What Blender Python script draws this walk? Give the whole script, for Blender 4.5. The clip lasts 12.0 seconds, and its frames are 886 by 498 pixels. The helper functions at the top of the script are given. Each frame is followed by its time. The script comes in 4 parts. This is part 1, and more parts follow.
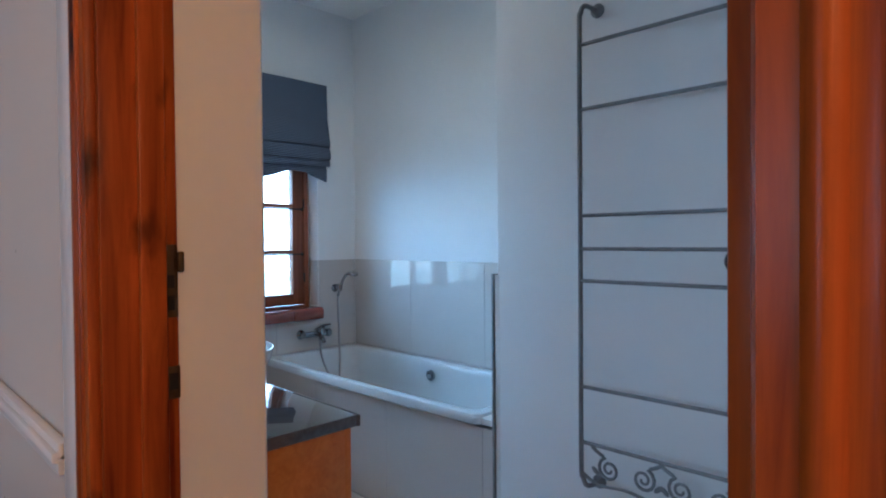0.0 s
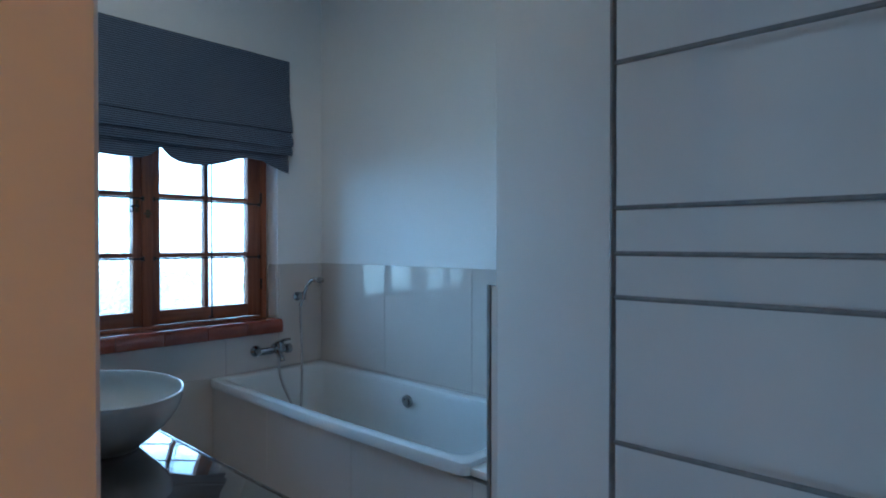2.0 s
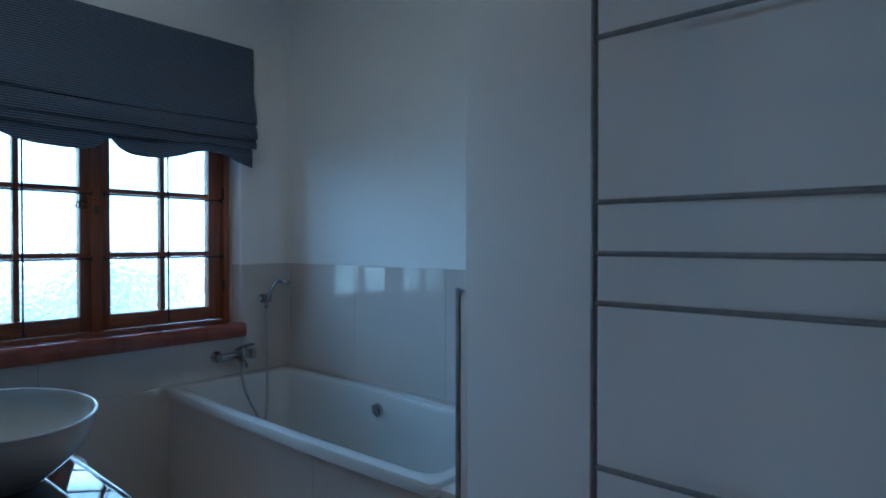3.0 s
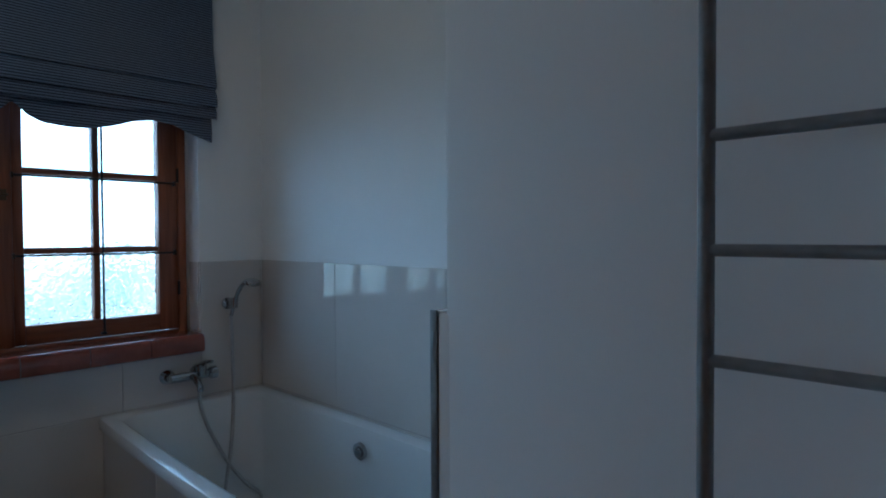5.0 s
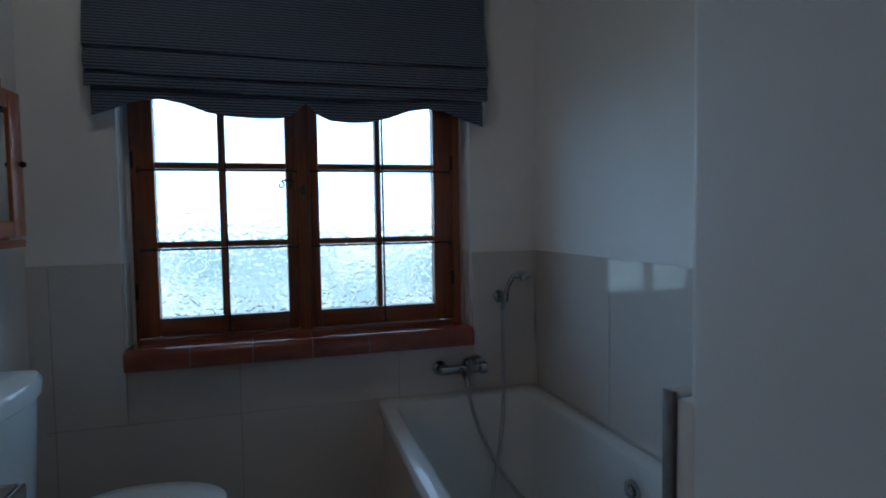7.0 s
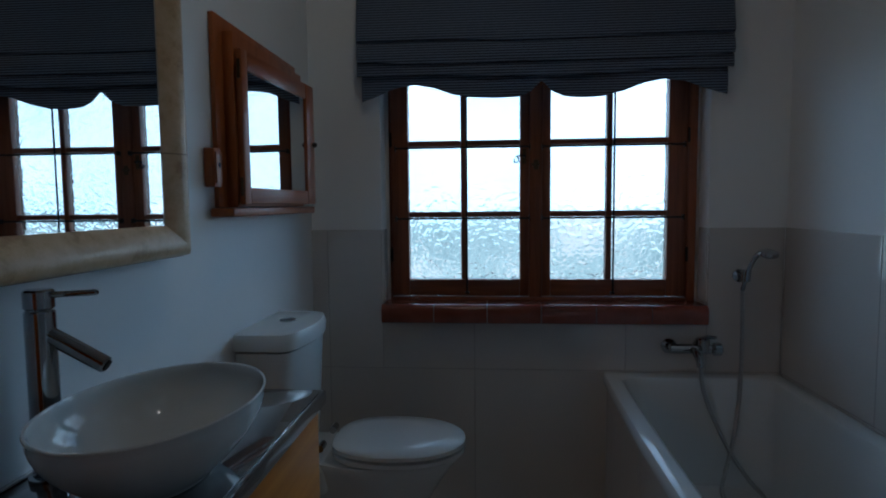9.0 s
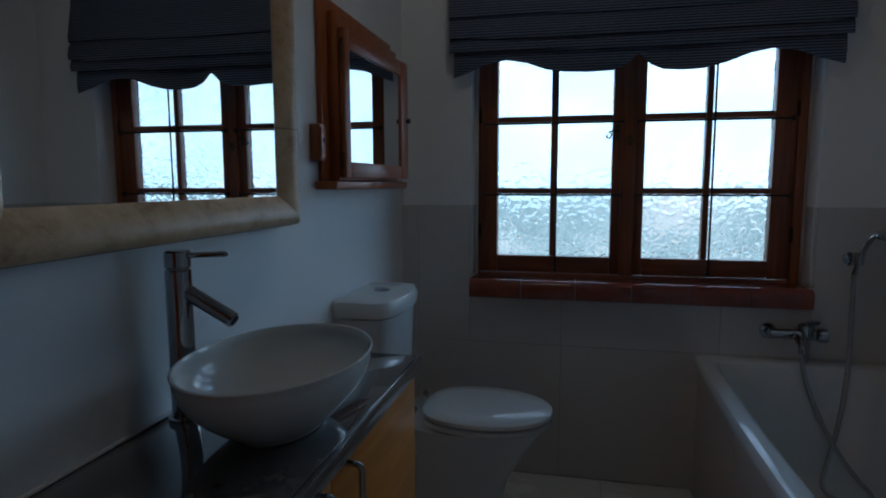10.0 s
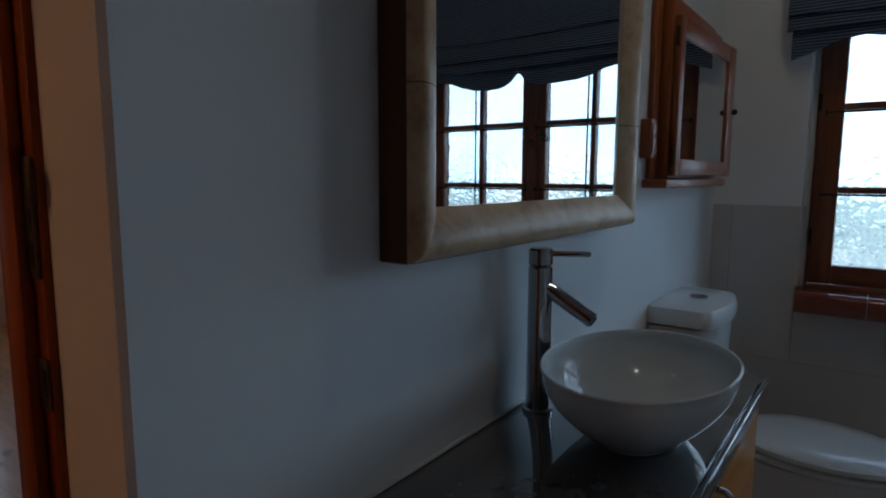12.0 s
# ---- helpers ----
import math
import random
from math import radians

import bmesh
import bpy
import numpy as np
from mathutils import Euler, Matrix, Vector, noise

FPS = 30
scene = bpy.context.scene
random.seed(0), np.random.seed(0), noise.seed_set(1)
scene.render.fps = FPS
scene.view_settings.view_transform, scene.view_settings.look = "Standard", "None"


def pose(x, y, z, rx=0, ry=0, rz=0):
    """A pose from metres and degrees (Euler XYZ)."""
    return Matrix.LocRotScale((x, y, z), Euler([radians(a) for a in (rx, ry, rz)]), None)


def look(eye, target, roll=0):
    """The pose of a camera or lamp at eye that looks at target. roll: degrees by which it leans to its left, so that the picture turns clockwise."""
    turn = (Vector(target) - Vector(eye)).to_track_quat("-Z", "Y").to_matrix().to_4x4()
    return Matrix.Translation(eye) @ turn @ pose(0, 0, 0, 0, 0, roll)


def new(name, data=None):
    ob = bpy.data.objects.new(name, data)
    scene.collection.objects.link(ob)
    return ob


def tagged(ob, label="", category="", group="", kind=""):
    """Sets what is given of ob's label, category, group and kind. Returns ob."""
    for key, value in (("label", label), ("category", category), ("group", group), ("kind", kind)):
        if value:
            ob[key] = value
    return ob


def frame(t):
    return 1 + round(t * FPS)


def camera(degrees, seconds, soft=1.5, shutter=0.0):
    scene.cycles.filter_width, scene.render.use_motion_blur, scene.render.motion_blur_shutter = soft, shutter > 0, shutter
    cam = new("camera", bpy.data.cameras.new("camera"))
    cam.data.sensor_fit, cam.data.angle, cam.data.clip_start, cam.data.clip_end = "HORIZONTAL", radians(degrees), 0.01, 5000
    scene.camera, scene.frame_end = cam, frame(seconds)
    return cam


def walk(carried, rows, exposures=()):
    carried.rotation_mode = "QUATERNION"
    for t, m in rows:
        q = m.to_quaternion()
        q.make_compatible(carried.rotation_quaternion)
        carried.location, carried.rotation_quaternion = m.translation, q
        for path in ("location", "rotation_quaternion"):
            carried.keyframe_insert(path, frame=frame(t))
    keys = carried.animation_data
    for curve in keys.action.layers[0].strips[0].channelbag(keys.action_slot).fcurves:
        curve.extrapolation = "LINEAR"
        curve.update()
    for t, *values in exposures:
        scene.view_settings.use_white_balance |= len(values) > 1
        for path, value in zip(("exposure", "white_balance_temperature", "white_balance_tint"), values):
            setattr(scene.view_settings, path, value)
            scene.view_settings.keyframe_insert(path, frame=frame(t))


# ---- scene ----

# ---- camera and walk ----
cam = camera(74.1, 12.0, soft=2.0)
PATH = [
    (0, (3.26, -0.547, 1.256), (1.853, 0.874, 1.225), -0.5),
    (0.5, (3.144, -0.469, 1.253), (1.745, 0.961, 1.22), -0.4),
    (1, (3.056, -0.391, 1.252), (1.67, 1.051, 1.227), -0.2),
    (1.5, (2.978, -0.307, 1.251), (1.61, 1.152, 1.224), -0.3),
    (2, (2.9, -0.194, 1.248), (1.546, 1.277, 1.228), -0.0),
    (2.5, (2.869, -0.136, 1.254), (1.54, 1.359, 1.23), -0.0),
    (3, (2.824, -0.04, 1.248), (1.513, 1.47, 1.224), -0.0),
    (3.5, (2.74, 0.099, 1.254), (1.443, 1.621, 1.224), -0.1),
    (5.5, (2.394, 0.606, 1.237), (0.913, 1.948, 1.163), -0.4),
    (6, (2.318, 0.683, 1.266), (0.69, 1.84, 1.167), -0.2),
    (6.5, (2.269, 0.734, 1.252), (0.494, 1.651, 1.161), -0.4),
    (7, (2.278, 0.799, 1.274), (0.362, 1.366, 1.167), -0.9),
    (7.5, (2.278, 0.744, 1.263), (0.31, 1.086, 1.16), -0.7),
    (9.5, (2.39, 0.739, 1.227), (0.42, 0.445, 1.038), -0.4),
    (10, (2.4, 0.706, 1.222), (0.457, 0.285, 0.998), -0.1),
    (10.5, (2.417, 0.667, 1.226), (0.519, 0.082, 0.984), -0.1),
    (11, (2.422, 0.622, 1.224), (0.594, -0.153, 0.983), -0.2),
    (11.5, (2.426, 0.577, 1.226), (0.695, -0.395, 0.981), 0.1),
    (12, (2.454, 0.526, 1.234), (0.859, -0.656, 0.987), 0.2),
]
EXPOSURES = [(t, stops, kelvin, tint) for t, stops, kelvin, tint in (
    (0.0, 0.46, 4600, 3), (0.5, 0.41, 4600, 3), (1.0, 0.26, 4550, 1), (1.5, 0.07, 4550, 0), (2.0, -0.18, 4500, -1), (2.5, -0.44, 4450, -1), (3.0, -0.66, 4450, -1), (3.5, -0.85, 4550, 0),
    (5.5, -0.96, 4950, 4), (6.5, -1.26, 5150, 6), (7.5, -1.50, 5150, 6), (9.5, -1.82, 5200, 7), (10.5, -1.95, 5250, 8), (11.2, -1.95, 5250, 8), (12.0, -1.58, 5500, 9))]
walk(cam, [(t, look(eye, target, roll)) for t, eye, target, roll in PATH], EXPOSURES)

# ---- world, sun, lights ----
world = bpy.data.worlds.new("world")
scene.world = world
world.use_nodes = True
wn = world.node_tree
wn.nodes.clear()
sky = wn.nodes.new("ShaderNodeTexSky")
sky.sky_type = "NISHITA"
sky.sun_disc = False
sky.sun_elevation = radians(48)
sky.sun_rotation = radians(60)
bg = wn.nodes.new("ShaderNodeBackground")
bg.inputs["Strength"].default_value = 0.15
wo = wn.nodes.new("ShaderNodeOutputWorld")
wn.links.new(sky.outputs[0], bg.inputs["Color"])
wn.links.new(bg.outputs[0], wo.inputs["Surface"])


def area_lamp(name, eye, target, sx, sy, watts, colour):
    data = bpy.data.lights.new(name, "AREA")
    data.shape, data.size, data.size_y = "RECTANGLE", sx, sy
    data.energy, data.color = watts, colour
    ob = new(name, data)
    ob.matrix_world = look(eye, target)
    return ob


sun = bpy.data.lights.new("sun", "SUN")
sun.energy, sun.angle, sun.color = 5.0, radians(0.5), (1.0, 0.95, 0.88)
sun_ob = new("sun", sun)
sun_ob.matrix_world = look((7, 3, 9), (0, 0, 0))

WINDOW_WATTS = 3150.0
area_lamp("sky_light_window", (-5.6, 1.0, 3.30), (0.0, 1.0, 3.30), 18.0, 4.5, WINDOW_WATTS, (0.52, 0.77, 1.0))
area_lamp("sky_light_hall", (1.55, -5.35, 1.5), (1.55, -4.0, 1.5), 1.4, 1.3, 32.0, (0.85, 0.93, 1.0))
bulb = bpy.data.lights.new("hall_bulb", "POINT")
bulb.energy, bulb.color, bulb.shadow_soft_size = 31.0, (1.0, 0.43, 0.13), 0.06
new("hall_bulb", bulb).location = (4.35, -1.10, 2.05)

# ---- materials ----


def material(name, rough=0.5, metal=0.0, spec=0.5, coat=0.0):
    m = bpy.data.materials.new(name)
    m.use_nodes = True
    nt = m.node_tree
    p = nt.nodes["Principled BSDF"]
    p.inputs["Roughness"].default_value = rough
    p.inputs["Metallic"].default_value = metal
    p.inputs["Specular IOR Level"].default_value = spec
    p.inputs["Coat Weight"].default_value = coat
    p.inputs["Coat Roughness"].default_value = 0.08
    return m, nt, p


def node(nt, kind, **vals):
    n = nt.nodes.new(kind)
    for k, v in vals.items():
        n.inputs[k.replace("_", " ")].default_value = v
    return n


def coords(nt, scale=(1, 1, 1), rot=(0, 0, 0)):
    tc = nt.nodes.new("ShaderNodeTexCoord")
    mp = nt.nodes.new("ShaderNodeMapping")
    mp.inputs["Scale"].default_value = scale
    mp.inputs["Rotation"].default_value = rot
    nt.links.new(tc.outputs["Object"], mp.inputs["Vector"])
    return mp.outputs[0]


def ramp(nt, fac, stops):
    r = nt.nodes.new("ShaderNodeValToRGB")
    e = r.color_ramp.elements
    e[0].position, e[0].color = stops[0][0], (*stops[0][1], 1)
    e[1].position, e[1].color = stops[-1][0], (*stops[-1][1], 1)
    for pos, c in stops[1:-1]:
        el = e.new(pos)
        el.color = (*c, 1)
    nt.links.new(fac, r.inputs[0])
    return r.outputs[0]


def bump(nt, p, height, strength, distance=0.01):
    b = nt.nodes.new("ShaderNodeBump")
    b.inputs["Strength"].default_value = strength
    b.inputs["Distance"].default_value = distance
    nt.links.new(height, b.inputs["Height"])
    nt.links.new(b.outputs[0], p.inputs["Normal"])


def noisy(name, base, spread=0.06, scale=6.0, rough=0.5, metal=0.0, spec=0.5, coat=0.0, relief=0.1, fine=90.0, dist=0.004):
    """A surface with broad tonal drift, fine grain and uneven gloss."""
    m, nt, p = material(name, rough, metal, spec, coat)
    v = coords(nt)
    big = node(nt, "ShaderNodeTexNoise", Scale=scale, Detail=5.0, Roughness=0.6)
    nt.links.new(v, big.inputs["Vector"])
    lo = tuple(max(c * (1 - spread), 0) for c in base)
    hi = tuple(min(c * (1 + spread), 1) for c in base)
    nt.links.new(ramp(nt, big.outputs["Fac"], [(0.3, lo), (0.7, hi)]), p.inputs["Base Color"])
    small = node(nt, "ShaderNodeTexNoise", Scale=fine, Detail=4.0)
    nt.links.new(v, small.inputs["Vector"])
    rr = nt.nodes.new("ShaderNodeMapRange")
    rr.inputs["To Min"].default_value = rough * 0.8
    rr.inputs["To Max"].default_value = rough * 1.3
    nt.links.new(big.outputs["Fac"], rr.inputs["Value"])
    nt.links.new(rr.outputs[0], p.inputs["Roughness"])
    if relief:
        bump(nt, p, small.outputs["Fac"], relief, dist)
    return m


def wood(name, dark, light, knot, along="z", rough=0.45, coat=0.06, grain=1.0, knots=True, spec=0.35):
    """Timber with stretched grain, growth bands and a few knots."""
    m, nt, p = material(name, rough, 0.0, spec, coat)
    long = {"x": (0.35, 6, 6), "y": (6, 0.35, 6), "z": (6, 6, 0.35)}[along]
    v = coords(nt, tuple(a * grain for a in long))
    warp = node(nt, "ShaderNodeTexNoise", Scale=1.3, Detail=3.0)
    nt.links.new(v, warp.inputs["Vector"])
    mixv = nt.nodes.new("ShaderNodeVectorMath")
    mixv.operation = "MULTIPLY_ADD"
    mixv.inputs[1].default_value = (1.6, 1.6, 1.6)
    nt.links.new(warp.outputs["Color"], mixv.inputs[0])
    nt.links.new(v, mixv.inputs[2])
    g = node(nt, "ShaderNodeTexNoise", Scale=3.2, Detail=7.0, Roughness=0.62)
    nt.links.new(mixv.outputs[0], g.inputs["Vector"])
    col = ramp(nt, g.outputs["Fac"], [(0.33, dark), (0.5, tuple((a + b) / 2 for a, b in zip(dark, light))), (0.67, light)])
    if knots:
        v2 = coords(nt, {"x": (4.5, 10, 10), "y": (10, 4.5, 10), "z": (10, 10, 4.5)}[along])
        vo = node(nt, "ShaderNodeTexVoronoi", Scale=1.0, Randomness=1.0)
        wob = node(nt, "ShaderNodeTexNoise", Scale=2.5, Detail=3.0)
        nt.links.new(v2, wob.inputs["Vector"])
        shift = nt.nodes.new("ShaderNodeVectorMath")
        shift.operation = "MULTIPLY_ADD"
        shift.inputs[1].default_value = (0.5, 0.5, 0.5)
        nt.links.new(wob.outputs["Color"], shift.inputs[0])
        nt.links.new(v2, shift.inputs[2])
        nt.links.new(shift.outputs[0], vo.inputs["Vector"])
        kf = nt.nodes.new("ShaderNodeMapRange")
        kf.inputs["From Min"].default_value = 0.10
        kf.inputs["From Max"].default_value = 0.30
        nt.links.new(vo.outputs["Distance"], kf.inputs["Value"])
        mx = nt.nodes.new("ShaderNodeMix")
        mx.data_type = "RGBA"
        nt.links.new(kf.outputs[0], mx.inputs[0])
        mx.inputs[6].default_value = (*knot, 1)
        nt.links.new(col, mx.inputs[7])
        col = mx.outputs[2]
    nt.links.new(col, p.inputs["Base Color"])
    bump(nt, p, g.outputs["Fac"], 0.18, 0.002)
    return m


PAINT = noisy("wall_paint", (0.79, 0.805, 0.80), 0.025, 1.6, 0.55, relief=0.05, fine=160, dist=0.002)
CEILING = noisy("ceiling_paint", (0.82, 0.82, 0.81), 0.02, 2.0, 0.7, relief=0.08, fine=120)
GROUT = noisy("grout", (0.36, 0.345, 0.33), 0.1, 12.0, 0.8)
TILE = noisy("wall_tile", (0.56, 0.535, 0.505), 0.035, 2.4, 0.035, spec=0.85, relief=0.02, fine=4.0, dist=0.003)
FLOOR_TILE = noisy("floor_tile", (0.69, 0.675, 0.65), 0.05, 3.0, 0.25, relief=0.03, fine=20)
ENAMEL = noisy("bath_enamel", (0.62, 0.65, 0.66), 0.01, 2.0, 0.08, spec=0.6, relief=0.0)
CERAMIC = noisy("white_ceramic", (0.60, 0.63, 0.63), 0.01, 2.0, 0.03, spec=0.6, relief=0.0)
SEAT = noisy("seat_plastic", (0.62, 0.64, 0.64), 0.01, 2.0, 0.12, relief=0.0)
CHROME = noisy("chrome", (0.42, 0.43, 0.445), 0.03, 20.0, 0.06, metal=1.0, relief=0.0)
HOSE = noisy("hose_metal", (0.42, 0.43, 0.44), 0.1, 60.0, 0.35, metal=0.8, relief=0.0)
IRON = noisy("pewter_iron", (0.23, 0.24, 0.245), 0.2, 30.0, 0.42, metal=0.3, relief=0.2, fine=200)
BLACK = noisy("black_iron", (0.018, 0.017, 0.017), 0.3, 30.0, 0.35, metal=0.5, relief=0.2, fine=160)
BRASS_OLD = noisy("aged_brass", (0.10, 0.065, 0.035), 0.3, 40.0, 0.45, metal=0.8, relief=0.2, fine=120)
DARK = noisy("dark_hollow", (0.012, 0.010, 0.009), 0.2, 20.0, 0.8, relief=0.0)
GRANITE = noisy("dark_granite", (0.078, 0.072, 0.068), 0.30, 45.0, 0.05, spec=1.0, coat=1.0, relief=0.0)
GRANITE.node_tree.nodes["Principled BSDF"].inputs["Coat Roughness"].default_value = 0.02
TERRA = noisy("glazed_terracotta", (0.19, 0.048, 0.03), 0.25, 9.0, 0.22, coat=0.3, relief=0.15, fine=40)
PINE = wood("varnished_pine", (0.125, 0.016, 0.001), (0.43, 0.095, 0.004), (0.028, 0.006, 0.002), rough=0.32, coat=0.0, spec=0.14)
PINE_X = wood("varnished_pine_rail", (0.125, 0.016, 0.001), (0.43, 0.095, 0.004), (0.028, 0.006, 0.002), along="x", rough=0.32, coat=0.0, spec=0.14)
TEAK = wood("window_teak", (0.13, 0.036, 0.014), (0.27, 0.085, 0.034), (0.05, 0.015, 0.006), rough=0.35, coat=0.25, knots=False)
TEAK_Y = wood("window_teak_rail", (0.13, 0.036, 0.014), (0.27, 0.085, 0.034), (0.05, 0.015, 0.006), along="y", rough=0.35, coat=0.25, knots=False)
CAB_WOOD = wood("cabinet_pine", (0.24, 0.062, 0.015), (0.40, 0.120, 0.032), (0.08, 0.025, 0.01), rough=0.4, coat=0.15, knots=False)
CAB_WOOD_X = wood("cabinet_pine_rail", (0.24, 0.062, 0.015), (0.40, 0.120, 0.032), (0.08, 0.025, 0.01), along="x", rough=0.4, coat=0.15, knots=False)
BEECH = wood("vanity_beech", (0.44, 0.145, 0.020), (0.58, 0.23, 0.036), (0.3, 0.12, 0.03), along="x", rough=0.4, coat=0.2, knots=False)
FRAME_SIDE = wood("mirror_side_brown", (0.07, 0.026, 0.011), (0.13, 0.05, 0.02), (0.03, 0.01, 0.005), rough=0.45, coat=0.1, knots=False)
HALL_FLOOR = wood("hall_boards", (0.26, 0.13, 0.05), (0.42, 0.23, 0.10), (0.1, 0.05, 0.02), along="y", rough=0.35, coat=0.2)
GOLD, _nt, _p = material("champagne_leaf", 0.36, 0.0, 0.5)
_v = coords(_nt)
_n1 = node(_nt, "ShaderNodeTexNoise", Scale=13.0, Detail=6.0, Roughness=0.7)
_nt.links.new(_v, _n1.inputs["Vector"])
_nt.links.new(ramp(_nt, _n1.outputs["Fac"], [(0.30, (0.33, 0.19, 0.09)), (0.46, (0.58, 0.40, 0.22)), (0.72, (0.74, 0.56, 0.36))]), _p.inputs["Base Color"])
_n2 = node(_nt, "ShaderNodeTexNoise", Scale=70.0, Detail=4.0)
_nt.links.new(_v, _n2.inputs["Vector"])
bump(_nt, _p, _n2.outputs["Fac"], 0.25, 0.003)
HALL_PAINT = noisy("hall_paint", (0.70, 0.63, 0.56), 0.03, 2.0, 0.28, relief=0.05, fine=120)
TRIM_WHITE = noisy("gloss_trim", (0.74, 0.72, 0.70), 0.02, 3.0, 0.2, relief=0.02)
SOIL = noisy("garden_ground", (0.45, 0.50, 0.47), 0.3, 2.0, 0.9, relief=0.3, fine=20)
WHITE_TILE_EDGE = noisy("tile_edge", (0.66, 0.65, 0.63), 0.05, 8.0, 0.3)

MIRROR, _nt, _p = material("mirror_silver", 0.01, 1.0)
_p.inputs["Base Color"].default_value = (0.72, 0.755, 0.76, 1)

PANE, _nt, _p = material("pebbled_glass", 0.03)
_p.inputs["Base Color"].default_value = (0.41, 0.365, 0.34, 1)
_p.inputs["Transmission Weight"].default_value = 1.0
_p.inputs["IOR"].default_value = 1.45
_v = coords(_nt, (1, 1, 1))
_w = node(_nt, "ShaderNodeTexNoise", Scale=24.0, Detail=0.0)
_nt.links.new(_v, _w.inputs["Vector"])
_ad = _nt.nodes.new("ShaderNodeVectorMath")
_ad.operation = "MULTIPLY_ADD"
_ad.inputs[1].default_value = (0.02, 0.02, 0.02)
_nt.links.new(_w.outputs["Color"], _ad.inputs[0])
_nt.links.new(_v, _ad.inputs[2])
_vo = node(_nt, "ShaderNodeTexVoronoi", Scale=48.0, Randomness=0.95)
_vo.feature = "SMOOTH_F1"
_vo.inputs["Smoothness"].default_value = 0.3
_nt.links.new(_ad.outputs[0], _vo.inputs["Vector"])
bump(_nt, _p, _vo.outputs["Distance"], 1.0, 0.0048)

CLOTH, _nt, _p = material("striped_cloth", 0.9, spec=0.2)
_v = coords(_nt)
_sx = _nt.nodes.new("ShaderNodeTexWave")
_sx.wave_type, _sx.bands_direction = "BANDS", "Z"
_sx.inputs["Scale"].default_value = 31.0
_sx.inputs["Distortion"].default_value = 0.5
_sx.inputs["Detail Scale"].default_value = 3.0
_nt.links.new(_v, _sx.inputs["Vector"])
_nt.links.new(ramp(_nt, _sx.outputs["Fac"], [(0.30, (0.028, 0.037, 0.058)), (0.72, (0.165, 0.203, 0.275))]), _p.inputs["Base Color"])
bump(_nt, _p, _sx.outputs["Fac"], 0.25, 0.002)

# Blotchy teal-to-white foliage; its daylight is put in as emission, also lighting the room.
GARDEN_GLOW, _nt, _p = material("garden_glow", 0.9)
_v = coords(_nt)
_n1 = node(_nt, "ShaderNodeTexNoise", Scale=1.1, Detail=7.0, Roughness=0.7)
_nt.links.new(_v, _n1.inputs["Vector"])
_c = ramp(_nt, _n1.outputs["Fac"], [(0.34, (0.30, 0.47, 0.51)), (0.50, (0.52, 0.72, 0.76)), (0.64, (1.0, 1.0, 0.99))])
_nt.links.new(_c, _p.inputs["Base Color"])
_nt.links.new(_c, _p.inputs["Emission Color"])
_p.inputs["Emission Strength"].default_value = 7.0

GLOW, _nt, _p = material("lamp_glow", 0.4)
_p.inputs["Emission Color"].default_value = (1.0, 0.80, 0.58, 1)
_p.inputs["Emission Strength"].default_value = 500.0

# ---- building helpers ----
ORIGIN = {}


def box(bm, x0, x1, y0, y1, z0, z1, bev=0.0, seg=2):
    m = Matrix.LocRotScale(((x0 + x1) / 2, (y0 + y1) / 2, (z0 + z1) / 2), None, (abs(x1 - x0), abs(y1 - y0), abs(z1 - z0)))
    made = bmesh.ops.create_cube(bm, size=1.0, matrix=m)["verts"]
    if bev:
        edges = {e for v in made for e in v.link_edges}
        bmesh.ops.bevel(bm, geom=list(edges), offset=bev, segments=seg, affect="EDGES", profile=0.5)
    return bm


def cuboid(*a, **k):
    return box(bmesh.new(), *a, **k)


def lathe(bm, profile, centre, sx=1.0, sy=1.0, n=48, bend=None):
    """Turn (r, z) pairs about a vertical axis; sx and sy stretch the circle."""
    rings = []
    for r, z in profile:
        if r < 1e-5:
            rings.append([bm.verts.new((centre[0], centre[1], z))])
        else:
            rings.append([bm.verts.new((centre[0] + sx * r * math.cos(2 * math.pi * i / n), centre[1] + sy * r * math.sin(2 * math.pi * i / n), z)) for i in range(n)])
    for a, b in zip(rings, rings[1:]):
        for i in range(n):
            j = (i + 1) % n
            if len(a) == 1:
                bm.faces.new((a[0], b[j], b[i]))
            elif len(b) == 1:
                bm.faces.new((a[i], a[j], b[0]))
            else:
                bm.faces.new((a[i], a[j], b[j], b[i]))
    return bm


def tube(bm, path, r, n=10, cap=True):
    """A round bar along a line of points; r is a radius or one per point."""
    path = [Vector(q) for q in path]
    rs = r if isinstance(r, (list, tuple)) else [r] * len(path)
    up = None
    rings = []
    for i, q in enumerate(path):
        d = (path[min(i + 1, len(path) - 1)] - path[max(i - 1, 0)]).normalized()
        if up is None:
            up = Vector((0, 0, 1)) if abs(d.z) < 0.9 else Vector((0, 1, 0))
        side = d.cross(up).normalized()
        up = side.cross(d).normalized()
        rings.append([bm.verts.new(q + rs[i] * (math.cos(2 * math.pi * k / n) * side + math.sin(2 * math.pi * k / n) * up)) for k in range(n)])
    for a, b in zip(rings, rings[1:]):
        for k in range(n):
            j = (k + 1) % n
            bm.faces.new((a[k], a[j], b[j], b[k]))
    if cap:
        bm.faces.new(rings[0][::-1])
        bm.faces.new(rings[-1])
    return bm


def ball(bm, c, r, sx=1, sy=1, sz=1, u=16, v=10):
    bmesh.ops.create_uvsphere(bm, u_segments=u, v_segments=v, radius=r, matrix=Matrix.Translation(c) @ Matrix.Diagonal((sx, sy, sz, 1)))
    return bm


